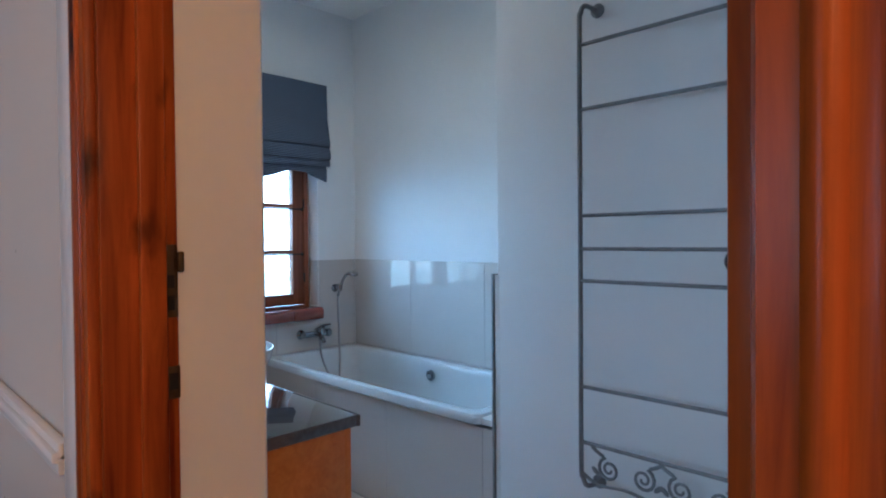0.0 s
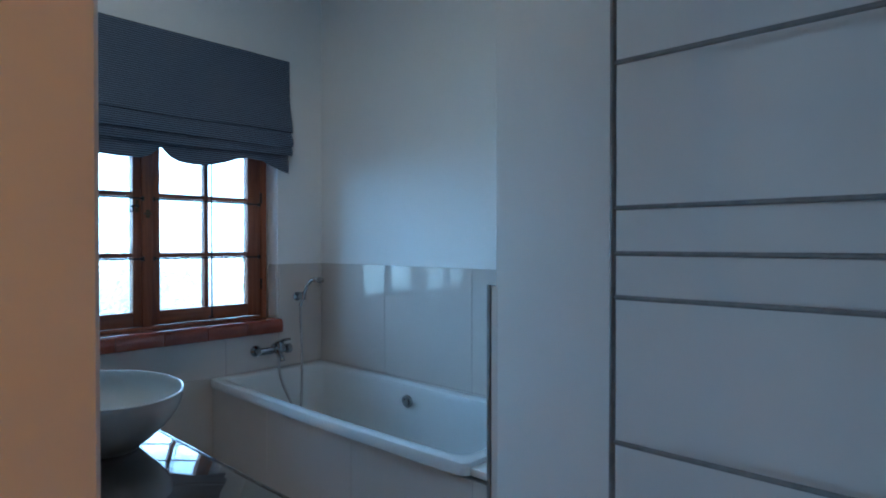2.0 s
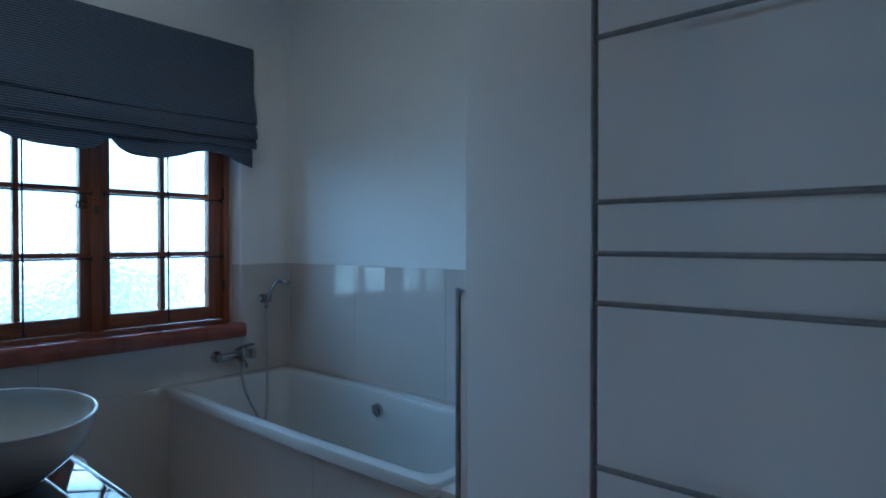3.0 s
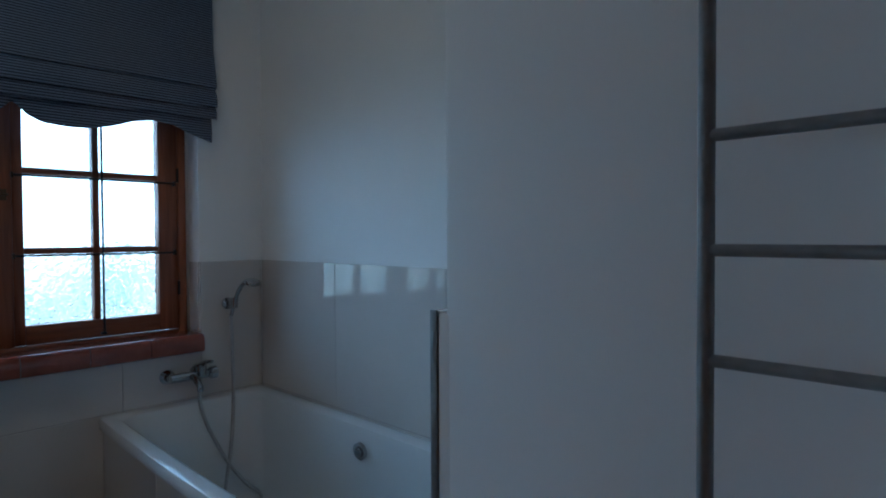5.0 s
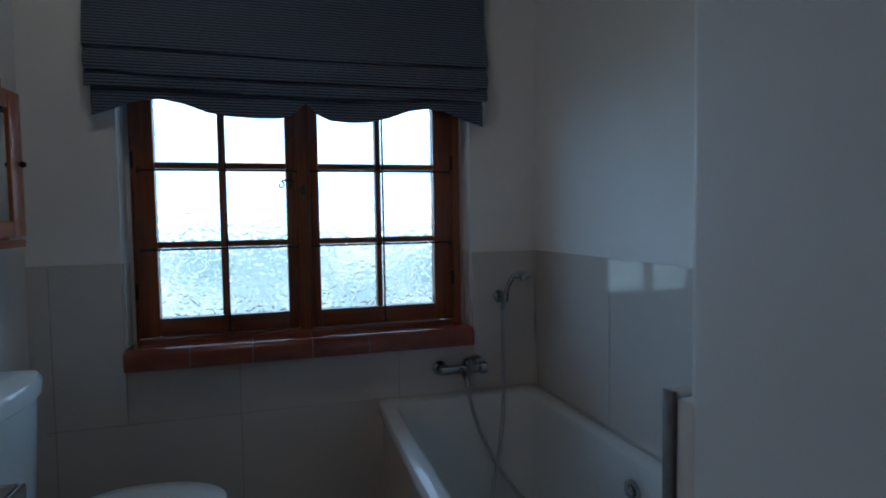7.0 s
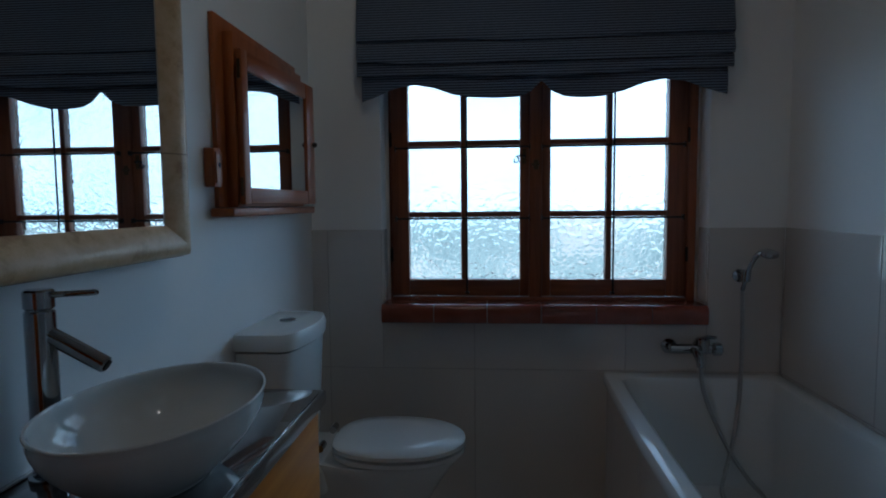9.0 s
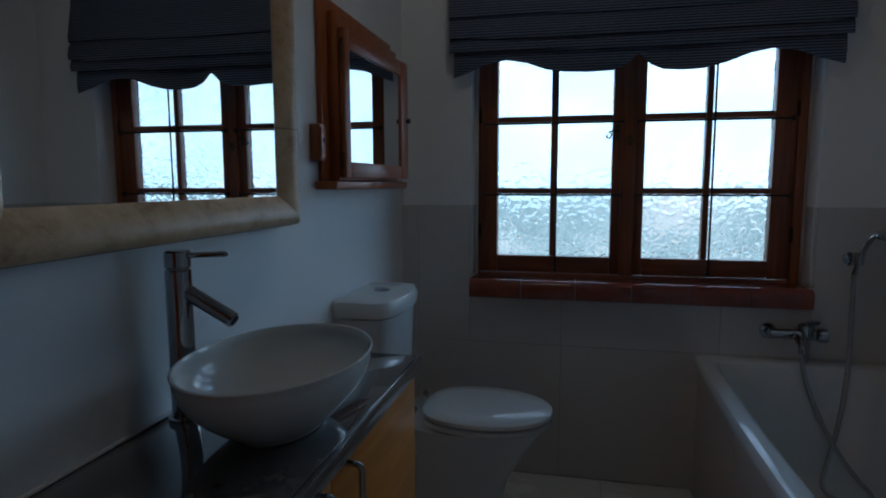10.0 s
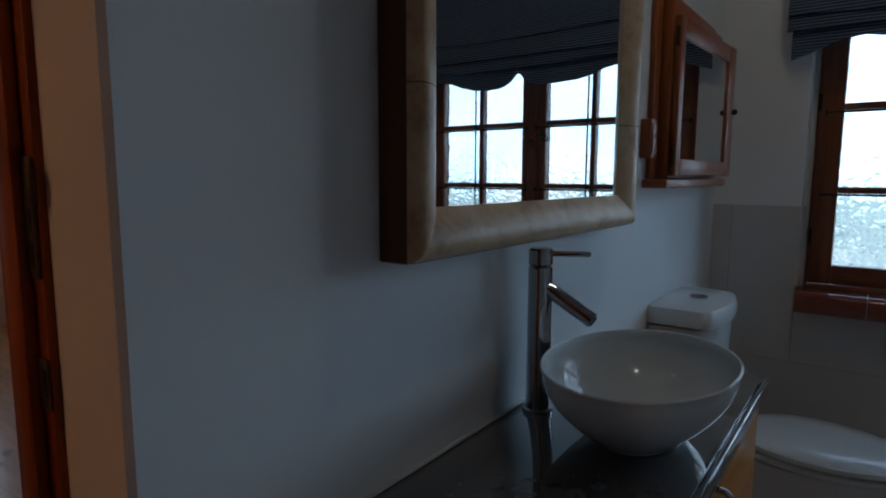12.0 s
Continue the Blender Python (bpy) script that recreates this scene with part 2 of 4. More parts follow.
def smooth_path(points, n=8):
    """Catmull-Rom through the points."""
    p = [Vector(q) for q in points]
    p = [2 * p[0] - p[1]] + p + [2 * p[-1] - p[-2]]
    out = []
    for i in range(1, len(p) - 2):
        for k in range(n):
            t = k / n
            a, b, c, d = p[i - 1], p[i], p[i + 1], p[i + 2]
            out.append(0.5 * ((2 * b) + (c - a) * t + (2 * a - 5 * b + 4 * c - d) * t * t + (3 * b - a - 3 * c + d) * t ** 3))
    out.append(p[-2])
    return out


def finish(bm, name, mat, smooth=True):
    bmesh.ops.recalc_face_normals(bm, faces=bm.faces)
    me = bpy.data.meshes.new(name)
    bm.to_mesh(me)
    bm.free()
    me.materials.append(mat)
    if smooth:
        for f in me.polygons:
            f.use_smooth = True
        me.set_sharp_from_angle(angle=radians(38))
    return me


def thing(name, at, label, category, group=""):
    ob = new(name)
    ob.location = at
    ORIGIN[ob] = Vector(at)
    return tagged(ob, label, category, group)


def part(name, bm, mat, parent, label="", smooth=True):
    """A mesh given in world places, hung under its thing."""
    o = ORIGIN[parent]
    bmesh.ops.translate(bm, verts=bm.verts, vec=-o)
    ob = new(name, finish(bm, name, mat, smooth))
    ob.parent = parent
    ORIGIN[ob] = o
    return tagged(ob, label) if label else ob


def solid(name, bm, mat, label, category, group="", kind=""):
    ob = new(name, finish(bm, name, mat))
    ORIGIN[ob] = Vector((0, 0, 0))
    return tagged(ob, label, category, group, kind)


def setting(name, bm, mat, label, category):
    return solid(name, bm, mat, label, category, kind="structure")


# ---- plan ----
YB, CEIL, TILE_TOP = 1.887, 2.76, 1.131
PX, PY = 1.897, 1.108            # free corner of the partition
EAST = 3.55
DX0, DX1, DOOR_H = 2.212, 3.176, 2.10
HALL_Y, FAR_Y = -0.265, -5.2
WS = 0.014                      # bathroom face of the south wall
WY0, WY1, WZ0, WZ1 = 0.304, 1.592, 0.80, 1.90

# ---- structure ----
bm = bmesh.new()
box(bm, -0.22, 0, -0.29, WY0, 0, CEIL)
box(bm, -0.22, 0, WY1, YB + 0.2, 0, CEIL)
box(bm, -0.22, 0, WY0, WY1, 0, WZ0)
box(bm, -0.22, 0, WY0, WY1, WZ1, CEIL)
box(bm, -0.22, -0.105, WY0, WY0 + 0.018, WZ0, WZ1)
box(bm, -0.22, -0.105, WY1 - 0.016, WY1, WZ0, WZ1)
WALL_WINDOW = setting("wall_west", bm, PAINT, "white painted wall with a recessed window", "wall")
WALL_BACK = setting("wall_north", cuboid(0, PX + 0.02, YB, YB + 0.2, 0, CEIL), PAINT, "white painted wall above beige tiles behind the bath", "wall")
WALL_PART = setting("wall_partition", cuboid(PX, EAST, PY, YB + 0.2, 0, CEIL, bev=0.012), PAINT, "white painted wall block closing the foot of the bath", "wall")
bm = bmesh.new()
pl = [(0, HALL_Y), (DX0, HALL_Y), (DX0 + 0.003, -0.150), (DX0 + 0.014, WS - 0.006), (DX0 + 0.008, WS), (0, WS)]
lo_, hi_ = [bm.verts.new((x, y, 0)) for x, y in pl], [bm.verts.new((x, y, CEIL)) for x, y in pl]
for i in range(6):
    bm.faces.new((lo_[i], lo_[(i + 1) % 6], hi_[(i + 1) % 6], hi_[i]))
bm.faces.new(lo_[::-1])
bm.faces.new(hi_)
box(bm, DX1, EAST + 0.15, HALL_Y, WS, 0, CEIL)
box(bm, DX0 + 0.0005, DX1 + 0.01, HALL_Y + 0.001, WS - 0.001, DOOR_H + 0.0205, CEIL - 0.001)
WALL_SOUTH = setting("wall_south", bm, PAINT, "white painted wall with the mirror and the doorway", "wall")
setting("wall_east", cuboid(EAST, EAST + 0.15, WS, YB + 0.2, 0, CEIL), PAINT, "plain white painted wall beside the open door", "wall")
setting("ceiling", cuboid(-0.22, EAST + 0.15, -0.29, YB + 0.2, CEIL, CEIL + 0.1), CEILING, "plain white bathroom ceiling", "ceiling")
FLOOR = setting("floor", cuboid(-0.22, EAST + 0.15, -0.143, YB + 0.2, -0.1, -0.006), GROUT, "pale grey tiled bathroom floor", "floor")

# hall beyond the door
setting("hall_floor", cuboid(-0.6, 4.8, FAR_Y, -0.143, -0.1, 0.0), HALL_FLOOR, "varnished brown timber floor of the hall", "floor")
setting("hall_ceiling", cuboid(-0.6, 4.8, FAR_Y, HALL_Y, CEIL, CEIL + 0.1), CEILING, "white hall ceiling", "ceiling")
setting("hall_wall_west", cuboid(-0.75, -0.6, FAR_Y, HALL_Y, 0, CEIL), HALL_PAINT, "cream painted hall wall", "wall")
setting("hall_wall_east", cuboid(4.8, 4.95, FAR_Y, HALL_Y, 0, CEIL), HALL_PAINT, "cream painted hall wall", "wall")
bm = bmesh.new()
box(bm, -0.6, 0.9, FAR_Y - 0.15, FAR_Y, 0, CEIL)
box(bm, 2.2, 4.8, FAR_Y - 0.15, FAR_Y, 0, CEIL)
box(bm, 0.9, 2.2, FAR_Y - 0.15, FAR_Y, 0, 0.9)
box(bm, 0.9, 2.2, FAR_Y - 0.15, FAR_Y, 2.1, CEIL)
setting("hall_wall_south", bm, HALL_PAINT, "cream painted hall wall with a bright window", "wall")
bm = bmesh.new()
box(bm, -0.6, DX0 - 0.081, HALL_Y - 0.008, HALL_Y - 0.002, 0, CEIL)
box(bm, DX1 + 0.095, 4.8, HALL_Y - 0.008, HALL_Y - 0.002, 0, CEIL)
setting("hall_wall_north", bm, HALL_PAINT, "satin cream painted hall wall beside the door", "wall")
bm = bmesh.new()
box(bm, -0.6, DX0 - 0.170, HALL_Y - 0.030, HALL_Y - 0.010, 0.84, 0.90, bev=0.006)
box(bm, -0.6, DX0 - 0.170, HALL_Y - 0.040, HALL_Y - 0.010, 0.862, 0.885, bev=0.008)
setting("dado_rail", bm, TRIM_WHITE, "white moulded dado rail on the hall wall", "moulding")

# ---- daylight window ----
WIN = thing("window_1", (-0.125, 0.935, WZ0), "reddish brown timber casement window with pebbled panes", "window")
tagged(WIN, kind="structure")
GX0, GX1 = -0.165, -0.085
part("window_frame", cuboid(GX0, GX1, WY0 + 0.0185, 0.3292, WZ0, WZ1 - 0.002, bev=0.004), TEAK, WIN)
part("window_frame", cuboid(GX0, GX1, 1.540, WY1 - 0.0165, WZ0, WZ1 - 0.002, bev=0.004), TEAK, WIN)
part("window_frame", cuboid(GX0, GX1, 0.330, 1.540, WZ0, 0.842, bev=0.004), TEAK_Y, WIN)
part("window_frame", cuboid(GX0, GX1, 0.330, 1.540, 1.845, WZ1 - 0.002, bev=0.004), TEAK_Y, WIN)
part("mullion", cuboid(GX0, GX1 + 0.004, 0.905, 0.958, 0.842, 1.845, bev=0.004), TEAK, WIN)
ROWS_Z = [(0.915, 1.180), (1.196, 1.475), (1.491, 1.775)]
for y0, y1, g0, g1, mid in ((0.3295, 0.9056, 0.403, 0.867, 0.634), (0.9574, 1.5405, 0.993, 1.463, 1.230)):
    sash = part("sash", cuboid(-0.145, -0.092, y0, g0, 0.845, 1.842, bev=0.004), TEAK, WIN)
    part("stile", cuboid(-0.145, -0.092, g1, y1, 0.845, 1.842, bev=0.004), TEAK, sash)
    part("rail", cuboid(-0.145, -0.092, g0, g1, 0.845, 0.915, bev=0.004), TEAK_Y, sash)
    part("rail", cuboid(-0.145, -0.092, g0, g1, 1.775, 1.842, bev=0.004), TEAK_Y, sash)
    part("glazing_bar", cuboid(-0.138, -0.094, mid - 0.012, mid + 0.012, 0.915, 1.775, bev=0.005), TEAK, sash)
    for zb in (1.188, 1.483):
        part("glazing_bar", cuboid(-0.137, -0.095, g0, mid - 0.012, zb - 0.012, zb + 0.012, bev=0.005), TEAK_Y, sash)
        part("glazing_bar", cuboid(-0.137, -0.095, mid + 0.012, g1, zb - 0.012, zb + 0.012, bev=0.005), TEAK_Y, sash)
    for a, b in ((g0, mid - 0.012), (mid + 0.012, g1)):
        for z0, z1 in ROWS_Z:
            pane = part("pane", cuboid(-0.124, -0.120, a - 0.004, b + 0.004, z0 - 0.006, z1 + 0.006), PANE, sash, smooth=False)
            pane.visible_shadow = False
    # hinge knuckles on the outer stile
    hy = y0 if y0 < 0.5 else y1
    for hz in (1.02, 1.50):
        part("hinge", tube(bmesh.new(), [(-0.086, hy, hz - 0.03), (-0.086, hy, hz + 0.03)], 0.006, 8), BLACK, sash)
# curled catch on the meeting stile
cat = thing("window_catch", (-0.085, 0.885, 1.42), "small black wrought iron window catch with a curled tail", "window catch")
part("plate", cuboid(-0.092, -0.088, 0.877, 0.893, 1.395, 1.455, bev=0.001), BRASS_OLD, cat)
curl = [(-0.075, 0.885, 1.425), (-0.068, 0.872, 1.428), (-0.066, 0.852, 1.424)]
for k in range(14):
    a = math.pi / 2 - k * 0.45
    r = 0.016 * (1 - k / 18)
    curl.append((-0.066, 0.848 + r * math.cos(a) * 0.9, 1.408 + r * math.sin(a)))
part("curled_tail", tube(bmesh.new(), curl, 0.0032, 7), BLACK, cat)
part("peg", tube(bmesh.new(), [(-0.088, 0.885, 1.425), (-0.072, 0.885, 1.425)], 0.006, 8), BLACK, cat)
stay = thing("casement_stay", (-0.085, 0.93, 1.39), "small black iron fastener on the mullion", "window fastener")
part("plate", cuboid(-0.081, -0.078, 0.922, 0.942, 1.37, 1.41, bev=0.001), BRASS_OLD, stay)
part("tongue", cuboid(-0.0785, -0.068, 0.912, 0.946, 1.386, 1.395, bev=0.002), BRASS_OLD, stay)
BARX = -0.064
for y0, y1, yv in ((0.352, 0.905, 0.648), (0.957, 1.520, 1.243)):
    bars = thing("burglar_bars", (BARX, (y0 + y1) / 2, 0.85), "dark painted steel burglar bars before the casement", "burglar bars", "window burglar bars")
    part("upright_bar", tube(bmesh.new(), [(BARX, yv, 0.862), (BARX, yv, 1.83)], 0.0042, 10), BLACK, bars)
    for zb in (1.172, 1.462):
        part("cross_bar", tube(bmesh.new(), [(BARX + 0.004, y0, zb), (BARX + 0.004, y1, zb)], 0.0042, 10), BLACK, bars)
        for ye in (y0, y1):
            tab = part("fixing_tab", cuboid(-0.084, BARX + 0.006, ye - 0.003, ye + 0.003, zb - 0.010, zb + 0.010, bev=0.001), BLACK, bars)
            part("screw", ball(bmesh.new(), (BARX + 0.008, ye, zb), 0.0035, u=10, v=6), BRASS_OLD, tab)
    part("foot_tab", cuboid(-0.0845, BARX + 0.004, yv - 0.008, yv + 0.008, 0.858, 0.866, bev=0.001), BLACK, bars)

# plaster reveals stand in the wall; glazed terracotta sill tiles
SILL = thing("window_sill", (0.0, 0.94, 0.77), "dark red glazed terracotta tile window sill", "window sill")
bm = bmesh.new()
box(bm, -0.082, 0.066, 0.318, 1.570, 0.768, 0.824)
part("mortar_bed", bm, GROUT, SILL)
sill_edges = [0.310, 0.520, 0.731, 0.942, 1.153, 1.364, 1.576]
for a, b in zip(sill_edges, sill_edges[1:]):
    bm = bmesh.new()
    prof = [(-0.084, 0.830), (0.058, 0.834), (0.074, 0.829), (0.083, 0.816), (0.084, 0.790), (0.080, 0.764), (0.068, 0.759), (0.052, 0.766), (0.052, 0.812), (-0.084, 0.812)]
    l = [bm.verts.new((px_, a + 0.0015, pz)) for px_, pz in prof]
    r = [bm.verts.new((px_, b - 0.0015, pz)) for px_, pz in prof]
    for i in range(len(prof)):
        j = (i + 1) % len(prof)
        bm.faces.new((l[i], l[j], r[j], r[i]))
    bm.faces.new(l[::-1])
    bm.faces.new(r)
    part("sill_tile", bm, TERRA, SILL)

# ---- roman blind ----
BY0, BY1 = 0.226, 1.650
SCALLOP = [(0.220, 1.628), (0.30, 1.655), (0.37, 1.685), (0.45, 1.697), (0.53, 1.682), (0.60, 1.656), (0.664, 1.645), (0.76, 1.640), (0.85, 1.642), (0.90, 1.660), (0.943, 1.703),
           (0.985, 1.660), (1.03, 1.640), (1.10, 1.634), (1.17, 1.637), (1.25, 1.656), (1.33, 1.685), (1.40, 1.697), (1.48, 1.688), (1.55, 1.660), (1.655, 1.630)]


def hem(y):
    for (a, za), (b, zb) in zip(SCALLOP, SCALLOP[1:]):
        if a <= y <= b + 1e-9:
            return za + (zb - za) * (y - a) / (b - a)
    return SCALLOP[-1][1]


def cloth(top, low, depth, sag, thick=0.004, ny=72, nz=14, seed=0.0, inset=0.0):
    """A hanging strip of cloth; low is a height or a function of y, depth gives x for a fraction down the strip."""
    bm = bmesh.new()
    grids = []
    for side in (0, 1):
        g = []
        for i in range(ny + 1):
            y = BY0 + inset + (BY1 - BY0 - 2 * inset) * i / ny
            zl = low(y) if callable(low) else low - sag * math.sin(math.pi * i / ny) - 0.004 * math.sin(7 * y + seed)
            col = []
            for j in range(nz + 1):
                f = j / nz
                x = depth(f) + 0.004 * noise.noise((y * 4, f * 2, seed)) - thick * side
                col.append(bm.verts.new((x, y, top + (zl - top) * f)))
            g.append(col)
        grids.append(g)
    f, b = grids
    for i in range(ny):
        for j in range(nz):
            bm.faces.new((f[i][j], f[i + 1][j], f[i + 1][j + 1], f[i][j + 1]))
            bm.faces.new((b[i][j], b[i][j + 1], b[i + 1][j + 1], b[i + 1][j]))
        bm.faces.new((f[i][nz], f[i + 1][nz], b[i + 1][nz], b[i][nz]))
        bm.faces.new((f[i][0], b[i][0], b[i + 1][0], f[i + 1][0]))
    for j in range(nz):
        bm.faces.new((f[0][j], f[0][j + 1], b[0][j + 1], b[0][j]))
        bm.faces.new((f[ny][j], b[ny][j], b[ny][j + 1], f[ny][j + 1]))
    return bm


BLIND = thing("roman_blind", (0.03, 0.935, 1.64), "dark blue-grey finely striped roman blind with scalloped hem", "blind")
part("head_rail", cuboid(0.004, 0.026, BY0 + 0.03, BY1 - 0.03, 2.212, 2.250, bev=0.003), TEAK_Y, BLIND)
part("upper_panel", cloth(2.262, 1.850, lambda f: 0.036 + 0.036 * max(f - 0.55, 0) / 0.45 - 0.03 * max(f - 0.96, 0) / 0.04, 0.008, seed=1.0, nz=28), CLOTH, BLIND)
part("pleat", cloth(1.885, 1.782, lambda f: 0.034 + 0.040 * math.sin(math.pi * min(f * 1.05, 1) * 0.62), 0.012, seed=4.0, inset=0.002), CLOTH, BLIND)
part("pleat", cloth(1.815, 1.732, lambda f: 0.030 + 0.036 * math.sin(math.pi * min(f * 1.05, 1) * 0.62), 0.010, seed=7.0, inset=0.001), CLOTH, BLIND)
part("hem", cloth(1.785, hem, lambda f: 0.028 + 0.022 * math.sin(math.pi * f * 0.7), 0.0, seed=9.0, ny=140, inset=0.016), CLOTH, BLIND)

# ---- bath ----


def rounded_ring(bm, x0, x1, y0, y1, r, z, bow=0.0, n=8, per=10):
    pts = []
    for cx, cy, a0 in ((x1 - r, y1 - r, 0), (x0 + r, y1 - r, 90), (x0 + r, y0 + r, 180), (x1 - r, y0 + r, 270)):
        for k in range(n + 1):
            a = radians(a0 + 90 * k / n)
            pts.append((cx + r * math.cos(a), cy + r * math.sin(a)))
        if a0 == 180:
            for k in range(1, per):
                pts.append((x0 + r + (x1 - x0 - 2 * r) * k / per, y0))
    out = []
    for x, y in pts:
        front = max(0.0, 1 - (y - y0) / 0.10)
        out.append(bm.verts.new((x, y - bow * front * math.sin(math.pi * min(max((x - x0) / (x1 - x0), 0), 1)), z)))
    return out


def skin(bm, rings, close_last=True):
    for a, b in zip(rings, rings[1:]):
        for i in range(len(a)):
            j = (i + 1) % len(a)
            bm.faces.new((a[i], a[j], b[j], b[i]))
    if close_last:
        bm.faces.new(rings[-1])


BX1, BYF, BZ = 1.722, 1.190, 0.558
BATH = thing("bathtub", (0.85, 1.53, 0.0), "white enamelled bathtub built in between tiled walls", "bathtub")
bm = bmesh.new()
R = lambda i, z, r, b=0.020: rounded_ring(bm, 0.002 + i, BX1 - i, BYF + i, YB - 0.014 - i, r, z, b)
rings = [R(0.012, BZ - 0.046, 0.03), R(0.002, BZ - 0.040, 0.03), R(0.0, BZ - 0.015, 0.03), R(0.006, BZ - 0.003, 0.03), R(0.018, BZ, 0.035), R(0.050, BZ - 0.002, 0.05), R(0.062, BZ - 0.008, 0.06, 0.02),
         R(0.070, BZ - 0.03, 0.07, 0.015), R(0.085, 0.40, 0.09, 0.01), R(0.105, 0.22, 0.11, 0.0), R(0.135, 0.155, 0.13, 0.0), R(0.20, 0.135, 0.12, 0.0), R(0.28, 0.130, 0.05, 0.0)]
skin(bm, rings)
part("tub", bm, ENAMEL, BATH)
of = part("overflow", tube(bmesh.new(), [(0.845, YB - 0.098, 0.480), (0.845, YB - 0.112, 0.478)], 0.031, 24), CHROME, BATH, "round chrome overflow knob")
part("overflow_cap", ball(bmesh.new(), (0.845, YB - 0.114, 0.478), 0.020, sy=0.6), CHROME, of)
part("waste", tube(bmesh.new(), [(0.55, 1.52, 0.129), (0.55, 1.52, 0.136)], 0.03, 20), CHROME, BATH)

# ---- bath mixer, handset, hose ----
MIX = thing("bath_mixer", (0.05, 1.52, 0.66), "chrome wall mixer tap above the bath", "tap")
for yy in (1.446, 1.566):
    part("escutcheon", tube(bmesh.new(), [(0.014, yy, 0.665), (0.020, yy, 0.665), (0.030, yy, 0.665)], [0.030, 0.030, 0.018], 20), CHROME, MIX)
    part("elbow", tube(bmesh.new(), [(0.022, yy, 0.665), (0.075, yy, 0.668)], 0.016, 16), CHROME, MIX)
part("body", tube(bmesh.new(), [(0.075, 1.430, 0.668), (0.075, 1.434, 0.668), (0.075, 1.585, 0.668), (0.075, 1.590, 0.668)], [0.012, 0.019, 0.019, 0.012], 18), CHROME, MIX)
hd = part("cartridge", tube(bmesh.new(), [(0.075, 1.555, 0.665), (0.075, 1.555, 0.705), (0.075, 1.555, 0.712)], [0.026, 0.027, 0.018], 20), CHROME, MIX)
part("lever", tube(bmesh.new(), [(0.078, 1.555, 0.708), (0.105, 1.565, 0.722), (0.150, 1.575, 0.730)], [0.010, 0.008, 0.006], 10), CHROME, hd)
part("knob", tube(bmesh.new(), [(0.075, 1.590, 0.668), (0.075, 1.598, 0.668), (0.075, 1.622, 0.668), (0.075, 1.628, 0.668)], [0.016, 0.026, 0.026, 0.018], 14), CHROME, MIX)
part("spout", tube(bmesh.new(), smooth_path([(0.075, 1.515, 0.668), (0.125, 1.515, 0.662), (0.165, 1.515, 0.640), (0.170, 1.515, 0.622)], 5), 0.013, 14), CHROME, MIX)
part("outlet", tube(bmesh.new(), [(0.080, 1.548, 0.655), (0.080, 1.548, 0.628)], 0.010, 12), CHROME, MIX)

SHW = thing("hand_shower", (0.05, 1.715, 0.94), "chrome hand shower with hose hooked on a wall bracket", "shower")
br = part("bracket", tube(bmesh.new(), [(0.013, 1.708, 0.945), (0.020, 1.708, 0.945), (0.024, 1.708, 0.945), (0.060, 1.712, 0.950)], [0.026, 0.026, 0.011, 0.013], 18), CHROME, SHW)
part("cradle", tube(bmesh.new(), [(0.062, 1.713, 0.930), (0.066, 1.714, 0.972)], 0.017, 14), CHROME, br)
part("handle", tube(bmesh.new(), smooth_path([(0.048, 1.708, 0.893), (0.068, 1.714, 0.952), (0.088, 1.722, 1.000), (0.114, 1.732, 1.034), (0.146, 1.741, 1.049)], 6),
                    [0.0080 + 0.0001 * k for k in range(25)], 14), CHROME, SHW)
hdn = Matrix.Translation((0.166, 1.747, 1.046)) @ Matrix.Rotation(radians(16), 4, "Y") @ Matrix.Scale(0.86, 4)
bm = bmesh.new()
lathe(bm, [(0, 0.012), (0.020, 0.011), (0.036, 0.004), (0.040, -0.004), (0.038, -0.012), (0, -0.013)], (0, 0), n=24)
bmesh.ops.transform(bm, matrix=hdn, verts=bm.verts)
part("spray_head", bm, CHROME, SHW)
bm = bmesh.new()
lathe(bm, [(0.032, -0.0135), (0.030, -0.016), (0, -0.0165)], (0, 0), n=20)
bmesh.ops.transform(bm, matrix=hdn, verts=bm.verts)
part("spray_face", bm, DARK, SHW)
hose = smooth_path([(0.080, 1.548, 0.630), (0.084, 1.552, 0.545), (0.095, 1.572, 0.460), (0.120, 1.610, 0.360), (0.150, 1.652, 0.270), (0.190, 1.702, 0.195), (0.240, 1.730, 0.160), (0.290, 1.690, 0.150),
                    (0.275, 1.610, 0.152), (0.225, 1.585, 0.172), (0.165, 1.622, 0.240), (0.125, 1.660, 0.340), (0.090, 1.690, 0.470), (0.065, 1.705, 0.620), (0.050, 1.710, 0.780), (0.048, 1.708, 0.895)], 7)
part("hose", tube(bmesh.new(), hose, 0.0075, 10), HOSE, SHW, "ribbed grey metal hose")

# ---- toilet ----
TX = 0.585
TOI = thing("toilet", (TX, 0.35, 0.0), "white ceramic close-coupled toilet with closed lid", "toilet")


def dshape(bm, cx, w, y0, y1, z, r=0.05, n=10):
    """A plan that is square at the wall and rounded in front."""
    pts = [(cx + w, y0), (cx + w, y1 - r)]
    for k in range(1, n):
        a = math.pi * k / n
        pts.append((cx + w * math.cos(a) if n else 0, y1 - r + r * math.sin(a)))
    pts += [(cx - w, y1 - r), (cx - w, y0)]
    return [bm.verts.new((x, y, z)) for x, y in pts]


